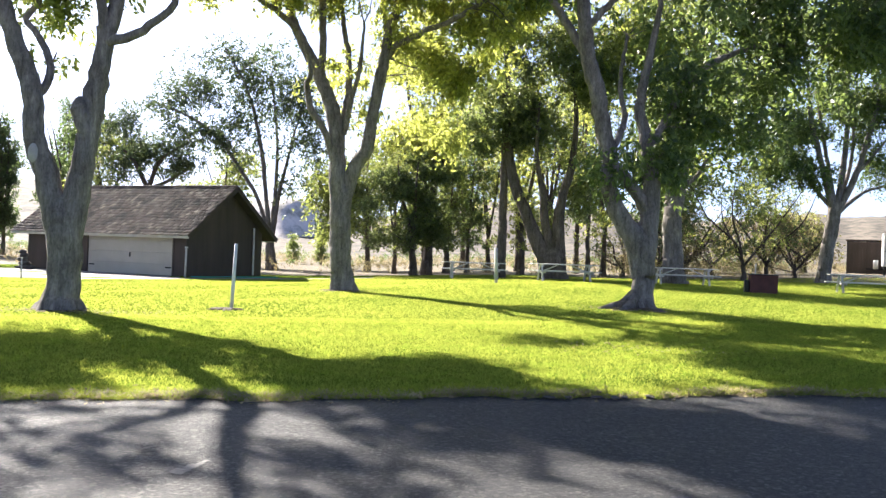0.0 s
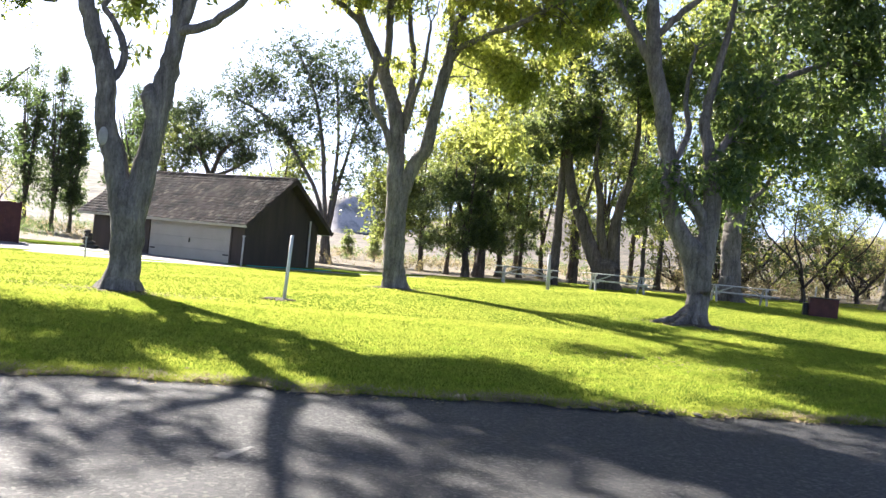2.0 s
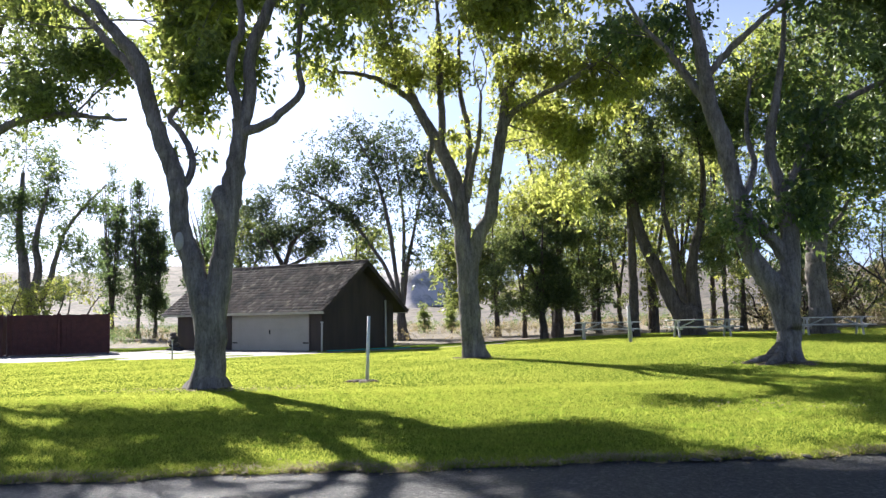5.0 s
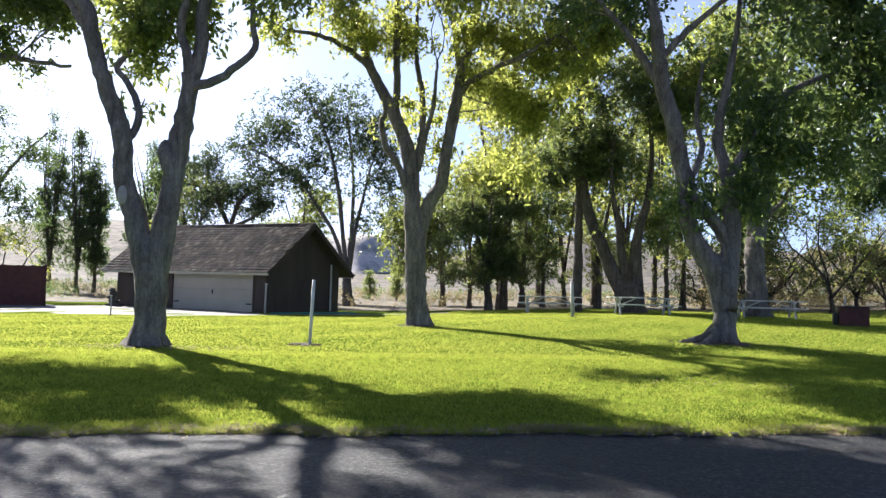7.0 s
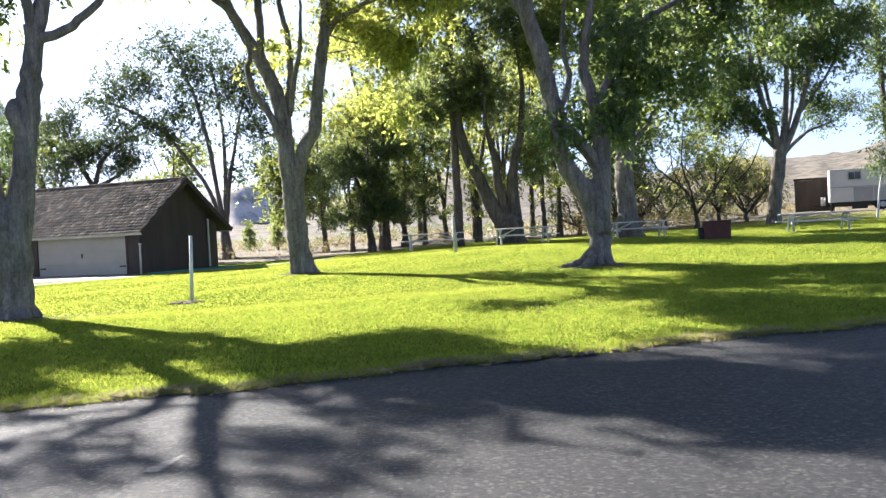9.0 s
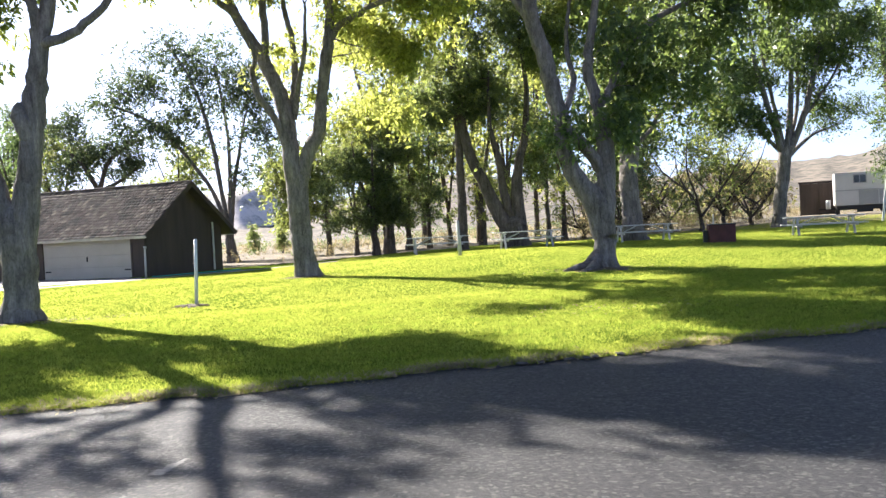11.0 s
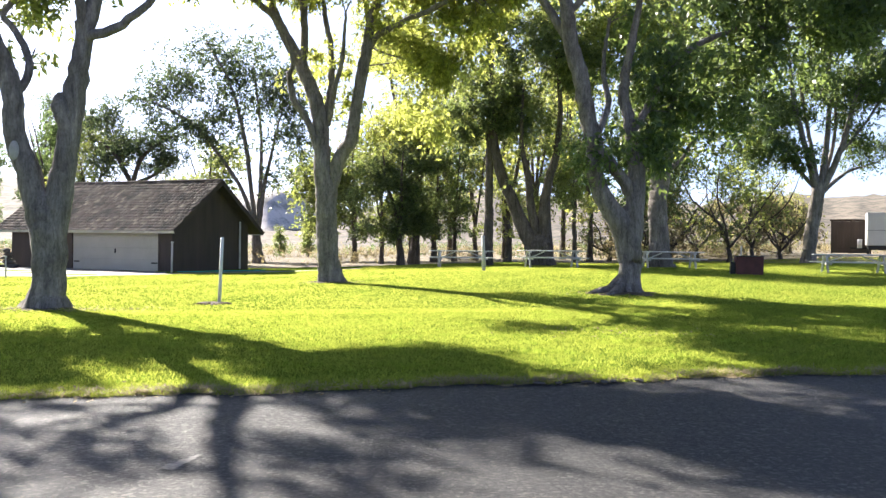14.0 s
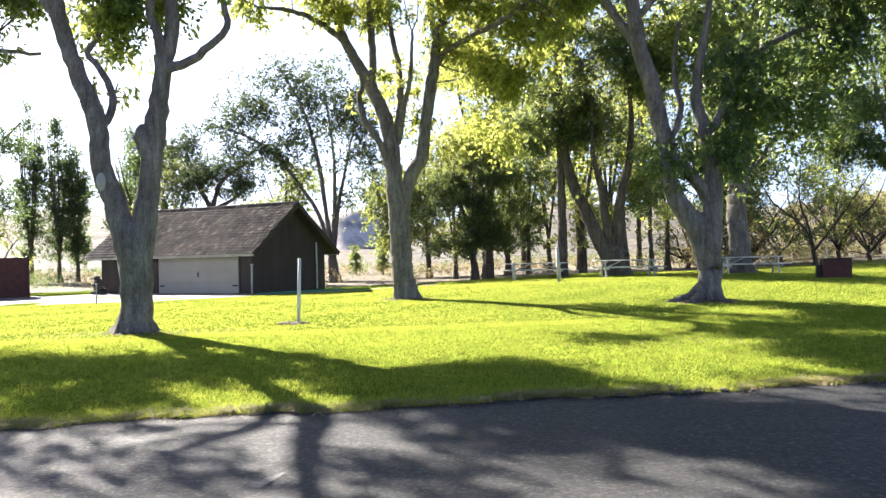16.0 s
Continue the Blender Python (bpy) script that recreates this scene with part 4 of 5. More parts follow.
tl.crown([(3.9, -0.9, 7.6, 2.0, 1.8, 1.1, 90), (2.0, 1.2, 9.2, 1.8, 1.6, 1.2, 46), (-1.8, 0, 9, 3.0, 3.0, 2.6, 80), (-2.5, 0, 12, 3.4, 3.2, 2.2, 80), (2.6, -0.6, 6.8, 2.0, 2.4, 1.0, 70)], M_LEAF_D, 56, 0.26, 0.17, 0.5, grain=0.8, gaps=0.12, dense=1.7)
# higher boughs, mostly out of view, added to shade the near left lawn
tl.crown([(0.6, 0.2, 10.9, 3.0, 2.4, 1.5, 90), (2.2, 0.6, 10.9, 2.0, 1.4, 0.9, 50), (2.8, 2.4, 10.4, 2.2, 1.8, 0.9, 70), (0.8, 4.4, 12.0, 2.2, 1.6, 1.1, 60), (4.4, 0.8, 9.3, 1.5, 1.3, 0.7, 40)], M_LEAF_D, 72, 0.3, 0.2, 0.5, gaps=0.18, dense=1.9, grain=0.7)

# yellow-green tree far left, with the bushes below
ly_ = Tree(-36.43, 52.0, "pale yellow-green tree with leaning grey stems", M_BARK, 38, group="background trees")
ly_.trunk([(-0.2, 0, -0.2, 0.7), (-0.2, 0, 1.2, 0.6), (-0.21, 0, 2.68, 0.58)])
ly_.limb([(-0.21, 0, 2.4, 0.42), (-0.55, 0.17, 5.37, 0.351), (-1.1, 0.33, 8.11, 0.247), (-1.03, 0.5, 12.03, 0.141)], sides=9, step=0.4)
ly_.limb([(0.1, 0, 2.4, 0.28), (1.17, 0.1, 3.77, 0.211), (1.92, 0.2, 6.42, 0.158), (2.47, 0.3, 7.94, 0.123), (3.86, 0.4, 9.62, 0.088), (5.24, 0.5, 10.91, 0.053)], sides=9, step=0.4)
ly_.limb([(-0.1, 0, 2.4, 0.35), (0.72, -0.17, 4.92, 0.279), (0.62, -0.33, 7.2, 0.209), (1.55, -0.5, 10.58, 0.104)], sides=9, step=0.4)
ly_.crown([(-1, 0, 10.5, 2.2, 2, 2.4, 70), (1.6, 0, 10.0, 1.8, 1.6, 2.2, 50), (-0.5, 0, 6.8, 1.8, 1.6, 1.4, 30), (2.6, 0, 7.4, 1.4, 1.2, 1.2, 22), (0.2, 0, 13, 3.0, 2.4, 2.0, 60), (-2.6, 0, 8.6, 1.8, 1.6, 2.2, 40), (1.6, 0.4, 4.2, 1.8, 1.4, 1.2, 40), (3.6, 0.4, 5.4, 1.4, 1.2, 1.4, 30), (4.4, 0.3, 9.6, 1.2, 1.0, 1.0, 18)], M_LEAF_G, 72, 0.4, 0.2, 0.5)

# dark evergreen mass, pale tree and trimmed row behind the lawn
simple_tree(-1.63, 46, 6.6, "dense dark evergreen tree beyond the picnic tables", M_NEEDLE, [(-1.2, 0, 1.9, 1.5, 1.2, 0.4, 40), (1.2, 0.2, 2.3, 1.7, 1.2, 0.45, 46), (-0.2, 0, 3.0, 2.3, 1.6, 0.5, 60), (-1.9, 0, 3.8, 1.2, 1, 0.5, 34), (1.6, 0, 3.9, 1.6, 1.3, 0.5, 50), (0.1, 0, 4.7, 2.2, 1.6, 0.5, 60), (-1.2, 0, 5.4, 1.4, 1.2, 0.45, 36), (1.1, 0, 5.7, 1.3, 1.2, 0.4, 36), (0, 0, 6.4, 1.1, 1.0, 0.4, 26), (3.0, 0.4, 3.2, 0.9, 0.9, 0.5, 24)], 41, r=0.2, fork=0.3, per=64, size=0.18, sp=0.28, gaps=-0.02)
simple_tree(-0.9, 49, 14, "sunlit yellow-green tree behind the dark evergreen", M_LEAF_Y, [(-0.6, 0, 7.6, 2.6, 2, 1.6, 100), (0.6, 0, 10, 2.8, 2.4, 2.0, 100), (2.6, 0, 8.2, 1.8, 1.6, 1.4, 50), (-1.2, 0, 12.5, 3, 2.6, 1.8, 80)], 42, r=0.26, fork=0.3, per=60, size=0.22)
simple_tree(2.8, 40.5, 15.5, "tall dark pine with a straight bare trunk and layered boughs", M_NEEDLE, [(-1.4, 0, 6.5, 1.2, 0.9, 0.35, 34), (0.6, 0, 6.9, 1.3, 1.0, 0.4, 36), (-0.6, 0, 7.6, 1.9, 1.3, 0.4, 54), (0.9, 0, 8.4, 1.1, 1.0, 0.4, 30), (-0.9, 0.2, 9.2, 1.2, 1.0, 0.4, 30), (0.4, 0, 10.0, 1.8, 1.3, 0.5, 54), (-0.4, 0, 11.0, 1.4, 1.2, 0.5, 46), (0.7, 0, 12.0, 1.3, 1.2, 0.5, 40), (-0.3, 0, 13.4, 1.5, 1.3, 0.7, 50), (0.1, 0, 15.0, 0.9, 0.9, 0.6, 30)], 43, r=0.19, fork=0.8, stems=3, spread=0.04, per=60, size=0.17, sp=0.27, gaps=-0.05, droop=0.2)
for k, (x, y, h, w) in enumerate([(-3.0, 52, 7.0, 0.9), (-1.2, 53, 8.4, 1.0), (0.25, 54, 7.4, 0.9), (1.6, 55, 8.6, 0.9), (3.0, 56, 7.8, 0.9), (4.65, 50, 9.0, 0.9), (8.45, 49, 11.5, 1.4), (9.95, 52, 10.5, 1.4), (6.6, 53, 12.0, 1.3), (12.2, 50, 9.5, 1.3)]):
    simple_tree(x, y, h, "trimmed tree with a leafy trunk in a row behind the lawn", M_LEAF_Y if k in (5, 6) else M_LEAF_G if k in (3, 7, 9) else M_LEAF_M,
                [(0, 0, 2.3, w * 0.6, w * 0.6, 0.7, 12), (0.2, 0, 3.6, w * 1.1, w, 0.9, 26), (-0.2, 0, h * 0.62, w * 1.4, w, h * 0.16, 30), (0.3, 0, h * 0.86, w * 1.5, w * 1.3, h * 0.24, 46)], 50 + k, r=0.13 + 0.03 * (k % 3), fork=0.3, stems=4, spread=0.12, per=48, size=0.2, sp=0.34, group="trimmed row")
# taller green and pale trees that close the back of the view
for k, (x, y, h, m) in enumerate([(-8.0, 62, 8.5, M_LEAF_M), (-5.4, 60, 9.5, M_LEAF_M), (5.5, 62, 16, M_LEAF_Y), (9.5, 60, 15, M_LEAF_G), (1.5, 64, 16, M_LEAF_Y), (14.0, 58, 11, M_LEAF_G), (-2.4, 66, 13, M_LEAF_M), (18.0, 64, 9, M_LEAF_G), (-24.5, 61, 10.5, M_LEAF_M), (-16.8, 64, 9.0, M_LEAF_M), (-29.5, 66, 12, M_LEAF_G)]):
    simple_tree(x, y, h, "leafy tree in the belt behind the lawn", m, [(0, 0, h * 0.4, 1.8, 1.8, h * 0.14, 40), (-0.8, 0, h * 0.6, 2.6, 2.2, h * 0.18, 70), (0.6, 0, h * 0.82, 2.4, 2.0, h * 0.2, 70)], 60 + k, r=0.18, fork=0.3, per=44, size=0.3, sp=0.46)
# brushy small trees at the right
for k, (x, y, h, m) in enumerate([(16.5, 46, 7.4, M_LEAF), (18.9, 49, 7.0, M_LEAF_G), (20.6, 49, 4.2, M_DRY), (14.4, 50, 5.8, M_LEAF_G), (12.6, 49, 3.6, M_DRY), (23.6, 60, 4.6, M_DRY), (26.5, 62, 4.8, M_DRYG), (28.5, 66, 4.6, M_DRY), (17.6, 55, 5.2, M_DRYG), (22.6, 54, 5.6, M_DRYG), (17.4, 60, 5.0, M_DRY), (24.5, 68, 5.0, M_DRY), (11.6, 54, 4.0, M_DRYG), (-32.6, 50, 5.4, M_LEAF_Y), (-34.6, 48, 5.0, M_LEAF_Y), (-38.5, 54, 5.0, M_LEAF_G)]):
    simple_tree(x, y, h, "crooked brushy small tree with thin foliage", m, [(0.3, 0, h * 0.62, 1.8, 1.4, h * 0.24, 46), (-1.0, 0, h * 0.78, 1.2, 1.1, h * 0.18, 28), (1.3, 0, h * 0.4, 1.4, 1.1, h * 0.2, 22), (-1.4, 0.3, h * 0.34, 1.2, 1.1, h * 0.2, 18)], 70 + k, r=0.12, fork=0.12, stems=5, spread=0.42, per=30, size=0.18, sp=0.36, group="brush trees", bark=M_BARK3, reach=0.66, bend=0.28)


# ---- bushes and weeds in the field ----
def brush(name, label, spots, material, per, spread, size, seed, kind="stuff", category="brush"):
    g = np.random.default_rng(seed)
    c = np.array([(x, y, float(rise(x, y)) + 0.35 * spread) for x, y in spots if not (22 < x < 42 and y < 64)])
    v, f = leaf_cloud(c, per, spread, size, g, -0.9, 0.45, 0.3)
    v[:, 2] = np.maximum(v[:, 2], -0.05)
    return tagged(raw(name, v, f, material, kind=kind), label, category)


g = np.random.default_rng(5)
brush("weeds", "dry straw-coloured weeds in the field", [(g.uniform(-70, 70), g.uniform(49, 110)) for _ in range(1400)], M_DRY, 44, 0.45, 0.17, 6)
brush("sagebrush", "grey-green sagebrush in the dry field", [(g.uniform(-110, 110), g.uniform(60, 190)) for _ in range(700)], M_LEAF_G, 40, 0.6, 0.26, 7)
brush("thicket", "tangled dry thicket at the edge of the lawn", [(g.uniform(10.5, 26), g.uniform(49, 62)) for _ in range(60)], M_DRY, 140, 0.6, 0.16, 9)
brush("thicket", "low green scrub at the edge of the lawn", [(g.uniform(8, 26), g.uniform(49, 62)) for _ in range(26)], M_DRYG, 120, 0.6, 0.16, 10)
brush("shrubs", "low sunlit shrubs beside the shed and poplars", [(g.uniform(-42, -30), g.uniform(50, 70)) for _ in range(60)], M_LEAF_G, 120, 0.6, 0.15, 8)


# ---- grass blades ----
def blades(name, count, ylo, yhi, xlo, xhi, h, w, seed, power=1.0, material=None, clump=None):
    g = np.random.default_rng(seed)
    x = g.uniform(xlo, xhi, count)
    y = edge(x) - 0.12 + ylo + (yhi - ylo) * g.uniform(0, 1, count) ** power
    if clump:
        dense = wave(x, y, clump, 0.4) + wave(y, x, 2.3 * clump, 2.1) + wave(x - y, x + y, 0.31 * clump, 1.2)
        x, y = x[dense > 0.9], y[dense > 0.9]
    keep = (np.abs(x) < 0.78 * y + 2) & (y < drive_front(np.minimum(x, -3.3)) + np.where(x > -3.3, 99, 0))
    x, y = x[keep], y[keep]
    n = len(x)
    z = lawn_height(x, y) - 0.004
    a = g.uniform(0, 6.28, n)
    tuft = 0.95 + 0.16 * np.clip(wave(x, y, 7.3) + wave(x + 3, y, 17.0, 1.7), -1.2, 1.6)
    hh, ww = h * tuft * g.uniform(0.5, 1.4, n), w * g.uniform(0.6, 1.3, n)
    lean = g.normal(0, 0.7, (n, 2)) * hh[:, None]
    p = np.stack([x, y, z], 1)
    s = np.stack([np.cos(a) * ww, np.sin(a) * ww, 0 * a], 1) / 2
    tip = p + np.column_stack([lean, hh])
    v = np.stack([p - s, p + s, tip], 1).reshape(-1, 3)
    return tagged(raw(name, v, np.arange(3 * n).reshape(n, 3), material or M_BLADE, kind="stuff"), "short mown grass blades lit from behind", "grass")


def straw(name, count):
    """Dead stems lying over the lip of the asphalt."""
    g = np.random.default_rng(94)
    x = g.uniform(-10, 14, count)
    clump = wave(x, 0 * x, 2.1) + wave(x, 0 * x, 6.7, 1.0)
    x = x[clump > g.normal(-0.3, 0.8, count)]
    n = len(x)
    p = np.stack([x, edge(x) + g.normal(-0.02, 0.07, n), g.uniform(0.02, 0.06, n)], 1)
    a, ln = g.uniform(0, 6.28, n), g.uniform(0.04, 0.13, n)
    d = np.stack([np.cos(a) * ln, np.sin(a) * ln, g.normal(0.005, 0.02, n)], 1)
    s = np.stack([-np.sin(a), np.cos(a), 0 * a], 1) * 0.0035
    v = np.stack([p - s, p + s, p + d + s * 0.4, p + d - s * 0.4], 1).reshape(-1, 3)
    return tagged(raw(name, v, np.arange(4 * n).reshape(n, 4), M_STALK, kind="stuff"), "dead straw stems along the road's edge", "straw")


blades("grass", 440000, 0.0, 9.5, -12, 16, 0.036, 0.008, 91, 1.15)
blades("grass", 520000, 8.5, 35.0, -26, 30, 0.034, 0.014, 92, 1.1, M_BLADE_F)
blades("grass", 330000, 0.05, 9.0, -12, 16, 0.045, 0.008, 95, 1.2, M_TUFT, 5.1)
blades("edge_grass", 30000, -0.05, 0.5, -10, 14, 0.065, 0.006, 93)
straw("straw", 26000)


# ---- garage ----
def garage():
    """Local x runs along the front to the left corner, y goes back, origin at the front corner by the gable."""
    ang = math.degrees(math.atan2(0.42, -0.907))
    g = thing("garage", stand(-11.35, 37.1, 0.03, ang), "dark brown garage with cedar shake roof and pale double door", "garage")
    L, D, H, R = 10.0, 5.4, 2.25, 4.25        # length, depth, wall height, ridge height (local y points towards the camera, so walls go to -y)
    b = bmesh.new()
    box(b, (0, -0.14, 0), (0.75, 0, H)); box(b, (6.0, -0.14, 0), (L, 0, H)); box(b, (0.75, -0.14, 2.12), (6.0, 0, H))
    part("front_wall", b, M_WALL, g)
    part("back_wall", boxed((0, -D, 0), (L, -D + 0.14, H), 0), M_WALL, g)
    for x0, name in ((0.0, "gable_wall"), (L - 0.14, "gable_wall")):
        b = bmesh.new()
        prof = [(-0.145, 0), (-D + 0.145, 0), (-D + 0.145, H), (-D / 2, R - 0.12), (-0.145, H)]
        a = [b.verts.new((x0, y, z)) for y, z in prof]
        c = [b.verts.new((x0 + 0.14, y, z)) for y, z in prof]
        b.faces.new(a); b.faces.new(c[::-1])
        for i in range(5):
            b.faces.new((a[i], c[i], c[(i + 1) % 5], a[(i + 1) % 5]))
        bmesh.ops.recalc_face_normals(b, faces=b.faces)
        part(name, b, M_WALL, g)
    part("downpipe", rod((-0.08, -D + 0.75, 0.05), (-0.08, -D + 0.75, 2.35), 0.05), M_TRIM, g, "pale corner post")
    # door with panels, hinges, handle
    d = part("garage_door", boxed((0.78, -0.1, 0.02), (5.97, -0.04, 2.1), 0.005), M_DOOR, g, "pale beige double garage door")
    for i in range(4):
        z0 = 0.03 + i * 0.515
        part("door_panel", boxed((0.8, -0.042, z0), (5.95, -0.03, z0 + 0.5), 0.006), M_DOOR, d)
    for x in (0.86, 5.55):
        for z in (0.35, 1.8):
            part("hinge", boxed((x, -0.03, z), (x + 0.34, -0.015, z + 0.06), 0.004), M_IRON, d, "black strap hinge")
    part("handle", boxed((3.3, -0.03, 0.8), (3.36, 0.01, 1.0), 0.008), M_IRON, d, "black iron handle")
    part("door_frame", boxed((0.68, -0.05, 0.0), (0.775, 0.035, 2.2), 0.006), M_WALL, g)
    part("door_frame", boxed((5.975, -0.05, 0.0), (6.07, 0.035, 2.2), 0.006), M_WALL, g)
    # roof: two slabs, fascia, shakes laid in courses
    over, end = 0.55, 0.55
    rise_, run = R - H, D / 2
    sl = math.atan2(rise_, run)
    n_len = (run + over) / math.cos(sl)
    roof = None
    for side in (0, 1):
        m = Matrix.Translation((0, -D / 2, R)) @ Matrix.Rotation(math.pi if side else 0, 4, "Z") @ Matrix.Rotation(-sl, 4, "X")
        x0, x1 = (-end, L + end) if not side else (-L - end, end)
        slab = part("roof", boxed((x0, 0.02, -0.12), (x1, n_len, -0.02), 0, m), M_WALL, g)
        rng = np.random.default_rng(80 + side)
        vs_, fs_ = [], []
        rows = 18
        step = (n_len + 0.04) / rows
        for r in range(rows):
            x = x0 - 0.02 + rng.uniform(-0.1, 0)
            while x < x1:
                w = rng.uniform(0.09, 0.24)
                ya, yb = r * step - 0.06, (r + 1) * step + rng.uniform(-0.008, 0.014)
                th, za, zb = rng.uniform(0.022, 0.03), 0.0, rng.uniform(0.038, 0.046)
                xa, xb = max(x, x0 - 0.02), min(x + w - 0.003, x1 + 0.02)
                if xb - xa > 0.03:
                    o = len(vs_)
                    for yy, zz in ((ya, za), (yb, zb)):
                        for xx in (xa, xb):
                            for t in (-th, 0):
                                vs_.append(tuple(m @ Vector((xx, yy, zz + t))))
                    fs_ += [(o + 1, o + 3, o + 7, o + 5), (o, o + 4, o + 6, o + 2), (o + 4, o + 5, o + 7, o + 6), (o, o + 1, o + 5, o + 4), (o + 2, o + 6, o + 7, o + 3)]
                x += w
        raw("shake_covering", vs_, fs_, M_SHAKE_DAPPLED, slab, "weathered cedar shakes in courses with dappled shade in their colour", "stuff")
        # barge boards on both gable ends and the eave fascia
        for xe in (x0 - 0.03, x1):
            part("barge_board", boxed((xe, 0.0, -0.2), (xe + 0.03, n_len, 0.0), 0.004, m), M_WALL, slab)
        part("fascia", boxed((x0, n_len, -0.15), (x1, n_len + 0.03, -0.005), 0.004, m), M_TRIM, slab, "pale eave fascia")
    part("ridge_cap", boxed((-end, -D / 2 - 0.1, R - 0.005), (L + end, -D / 2 + 0.1, R + 0.05), 0.02), M_SHAKE, g)
    return g


M_SHAKE_DAPPLED, n_, l_, s_ = mat("varied cedar shakes with painted dapple")
isl_ = n_.new("ShaderNodeNewGeometry").outputs["Random Per Island"]
c_ = ramp(n_, l_, isl_, [(0.0, (0.06, 0.045, 0.037)), (0.45, (0.105, 0.08, 0.066)), (0.85, (0.16, 0.128, 0.108)), (1.0, (0.29, 0.24, 0.2))])
gr_ = noise_tex(n_, l_, 25.0, 6, stretch=(4, 1, 1))
# coarse noise paints dappled tree shade into the shake colour
c_ = blend(n_, l_, c_, ramp(n_, l_, noise_tex(n_, l_, 1.1, 5, 0.7), [(0.4, (0.38, 0.38, 0.4)), (0.56, (1.3, 1.25, 1.18))]), 0.9, "MULTIPLY")
c_ = blend(n_, l_, c_, ramp(n_, l_, gr_, [(0.3, (0.7, 0.7, 0.7)), (0.7, (1.15, 1.15, 1.15))]), 0.8, "MULTIPLY")
l_.new(c_, s_.inputs["Base Color"])
s_.inputs["Roughness"].default_value = 0.85
relief(n_, l_, s_, gr_, 0.5, 0.01)
garage()


# ---- picnic tables ----
def picnic_table(x, y, turn, length=3.0):
    t = thing("picnic_table", stand(x, y, 0.03, turn), "weathered picnic table with benches on the lawn", "picnic table", "picnic tables")
    hl = length / 2
    for i in range(4):
        yy = -0.38 + i * 0.19
        part("tabletop_plank", boxed((-hl, yy + 0.005, 0.72), (hl, yy + 0.185, 0.765), 0.006), M_WOOD, t)
    for s in (-1, 1):
        for k in (0, 1):
            yy = s * 0.70 + (k - 1) * 0.145
            part("bench_plank", boxed((-hl, yy + 0.004, 0.42), (hl, yy + 0.14, 0.46), 0.006), M_WOOD, t)
    for xx in (-hl + 0.45, hl - 0.45):
        for s in (-1, 1):
            part("leg", rod((xx, s * 0.62, 0.0), (xx, s * 0.24, 0.72), 0.045, 8), M_WOOD, t)
        part("bench_bearer", boxed((xx + 0.05, -0.82, 0.34), (xx + 0.09, 0.82, 0.42), 0.005), M_WOOD, t)
        part("top_bearer", boxed((xx + 0.05, -0.36, 0.64), (xx + 0.09, 0.36, 0.72), 0.005), M_WOOD, t)
        part("brace", rod((xx + 0.05, 0, 0.4), (xx * 0.3, 0, 0.7), 0.03, 6), M_WOOD, t)
    return t


for x, y, a in ((1.5, 39.5, 3), (5.4, 37.2, 4), (10.75, 37.5, -4), (17.05, 33.5, -14)):
    picnic_table(x, y, a)


# ---- fire pit box, posts, hose and small things ----
def fire_box():
    f = thing("fire_pit", stand(12.05, 31.5, 0.0, -14), "rust-red steel fire box standing on the lawn", "fire pit")
    for lo, hi in (((-0.48, -0.4, 0.02), (0.48, -0.36, 0.7)), ((-0.48, 0.36, 0.02), (0.48, 0.4, 0.7)), ((-0.48, -0.357, 0.02), (-0.44, 0.357, 0.7)), ((0.44, -0.357, 0.02), (0.48, 0.357, 0.7))):
        part("side_panel", boxed(lo, hi, 0.006), M_RUST, f)
    part("lid", boxed((-0.5, -0.43, 0.703), (0.5, 0.43, 0.735), 0.01), M_IRON, f, "black steel lid")
    part("floor_plate", boxed((-0.43, -0.35, 0.02), (0.43, 0.35, 0.04), 0.0), M_IRON, f)
    part("flue", rod((-0.25, 0.2, 0.745), (-0.25, 0.2, 1.12), 0.03), M_TRIM, f, "thin pale steel flue")
    part("side_box", boxed((-0.66, -0.2, 0.02), (-0.5, 0.25, 0.5), 0.01), M_IRON, f)


fire_box()


def post(name, x, y, h, r, label, material, lean=(0.0, 0.0), cap=None):
    p = thing(name, stand(x, y, 0.02), label, "post")
    part("shaft", rod((0, 0, -0.05), (lean[0], lean[1], h), r, 14, r * 0.92), material, p, smooth=True)
    if cap:
        part("cap", rod((lean[0], lean[1], h), (lean[0], lean[1], h + cap), r * 1.7, 14, r * 1.3), M_TRIM, p, smooth=True)
    return p


post("marker_post", -4.77, 19.1, 1.52, 0.042, "thin white marker post standing in the lawn", M_WHITE, (0.06, 0.0))
post("pipe_post", -11.15, 36.4, 1.3, 0.045, "pale pipe post with a cap beside the garage", M_TRIM, (0.02, 0), 0.07)
post("gate_post", 2.16, 33.4, 1.42, 0.07, "weathered pale wooden post by the tables", M_TRIM, (-0.05, 0.0))
post("tap_post", -15.2, 30.3, 0.75, 0.028, "short grey standing water tap by the drive", M_GREYP, (0.0, 0.0), 0.05)

# hose lying along the drive's end
hp = spline([(-10.9, 36.3, 0.085, 0.018), (-10.2, 36.9, 0.085, 0.018), (-9.6, 37.7, 0.085, 0.018), (-8.9, 38.2, 0.09, 0.018), (-8.2, 38.3, 0.1, 0.018), (-7.6, 38.9, 0.11, 0.018)], 0.25)
hp[:, 1] += 0.12 * np.sin(hp[:, 0] * 5)
hv, hf = tube(hp, 8, np.random.default_rng(3), 0.02)
tagged(raw("garden_hose", hv, hf, M_HOSE, smooth=True), "turquoise garden hose lying along the drive", "hose")


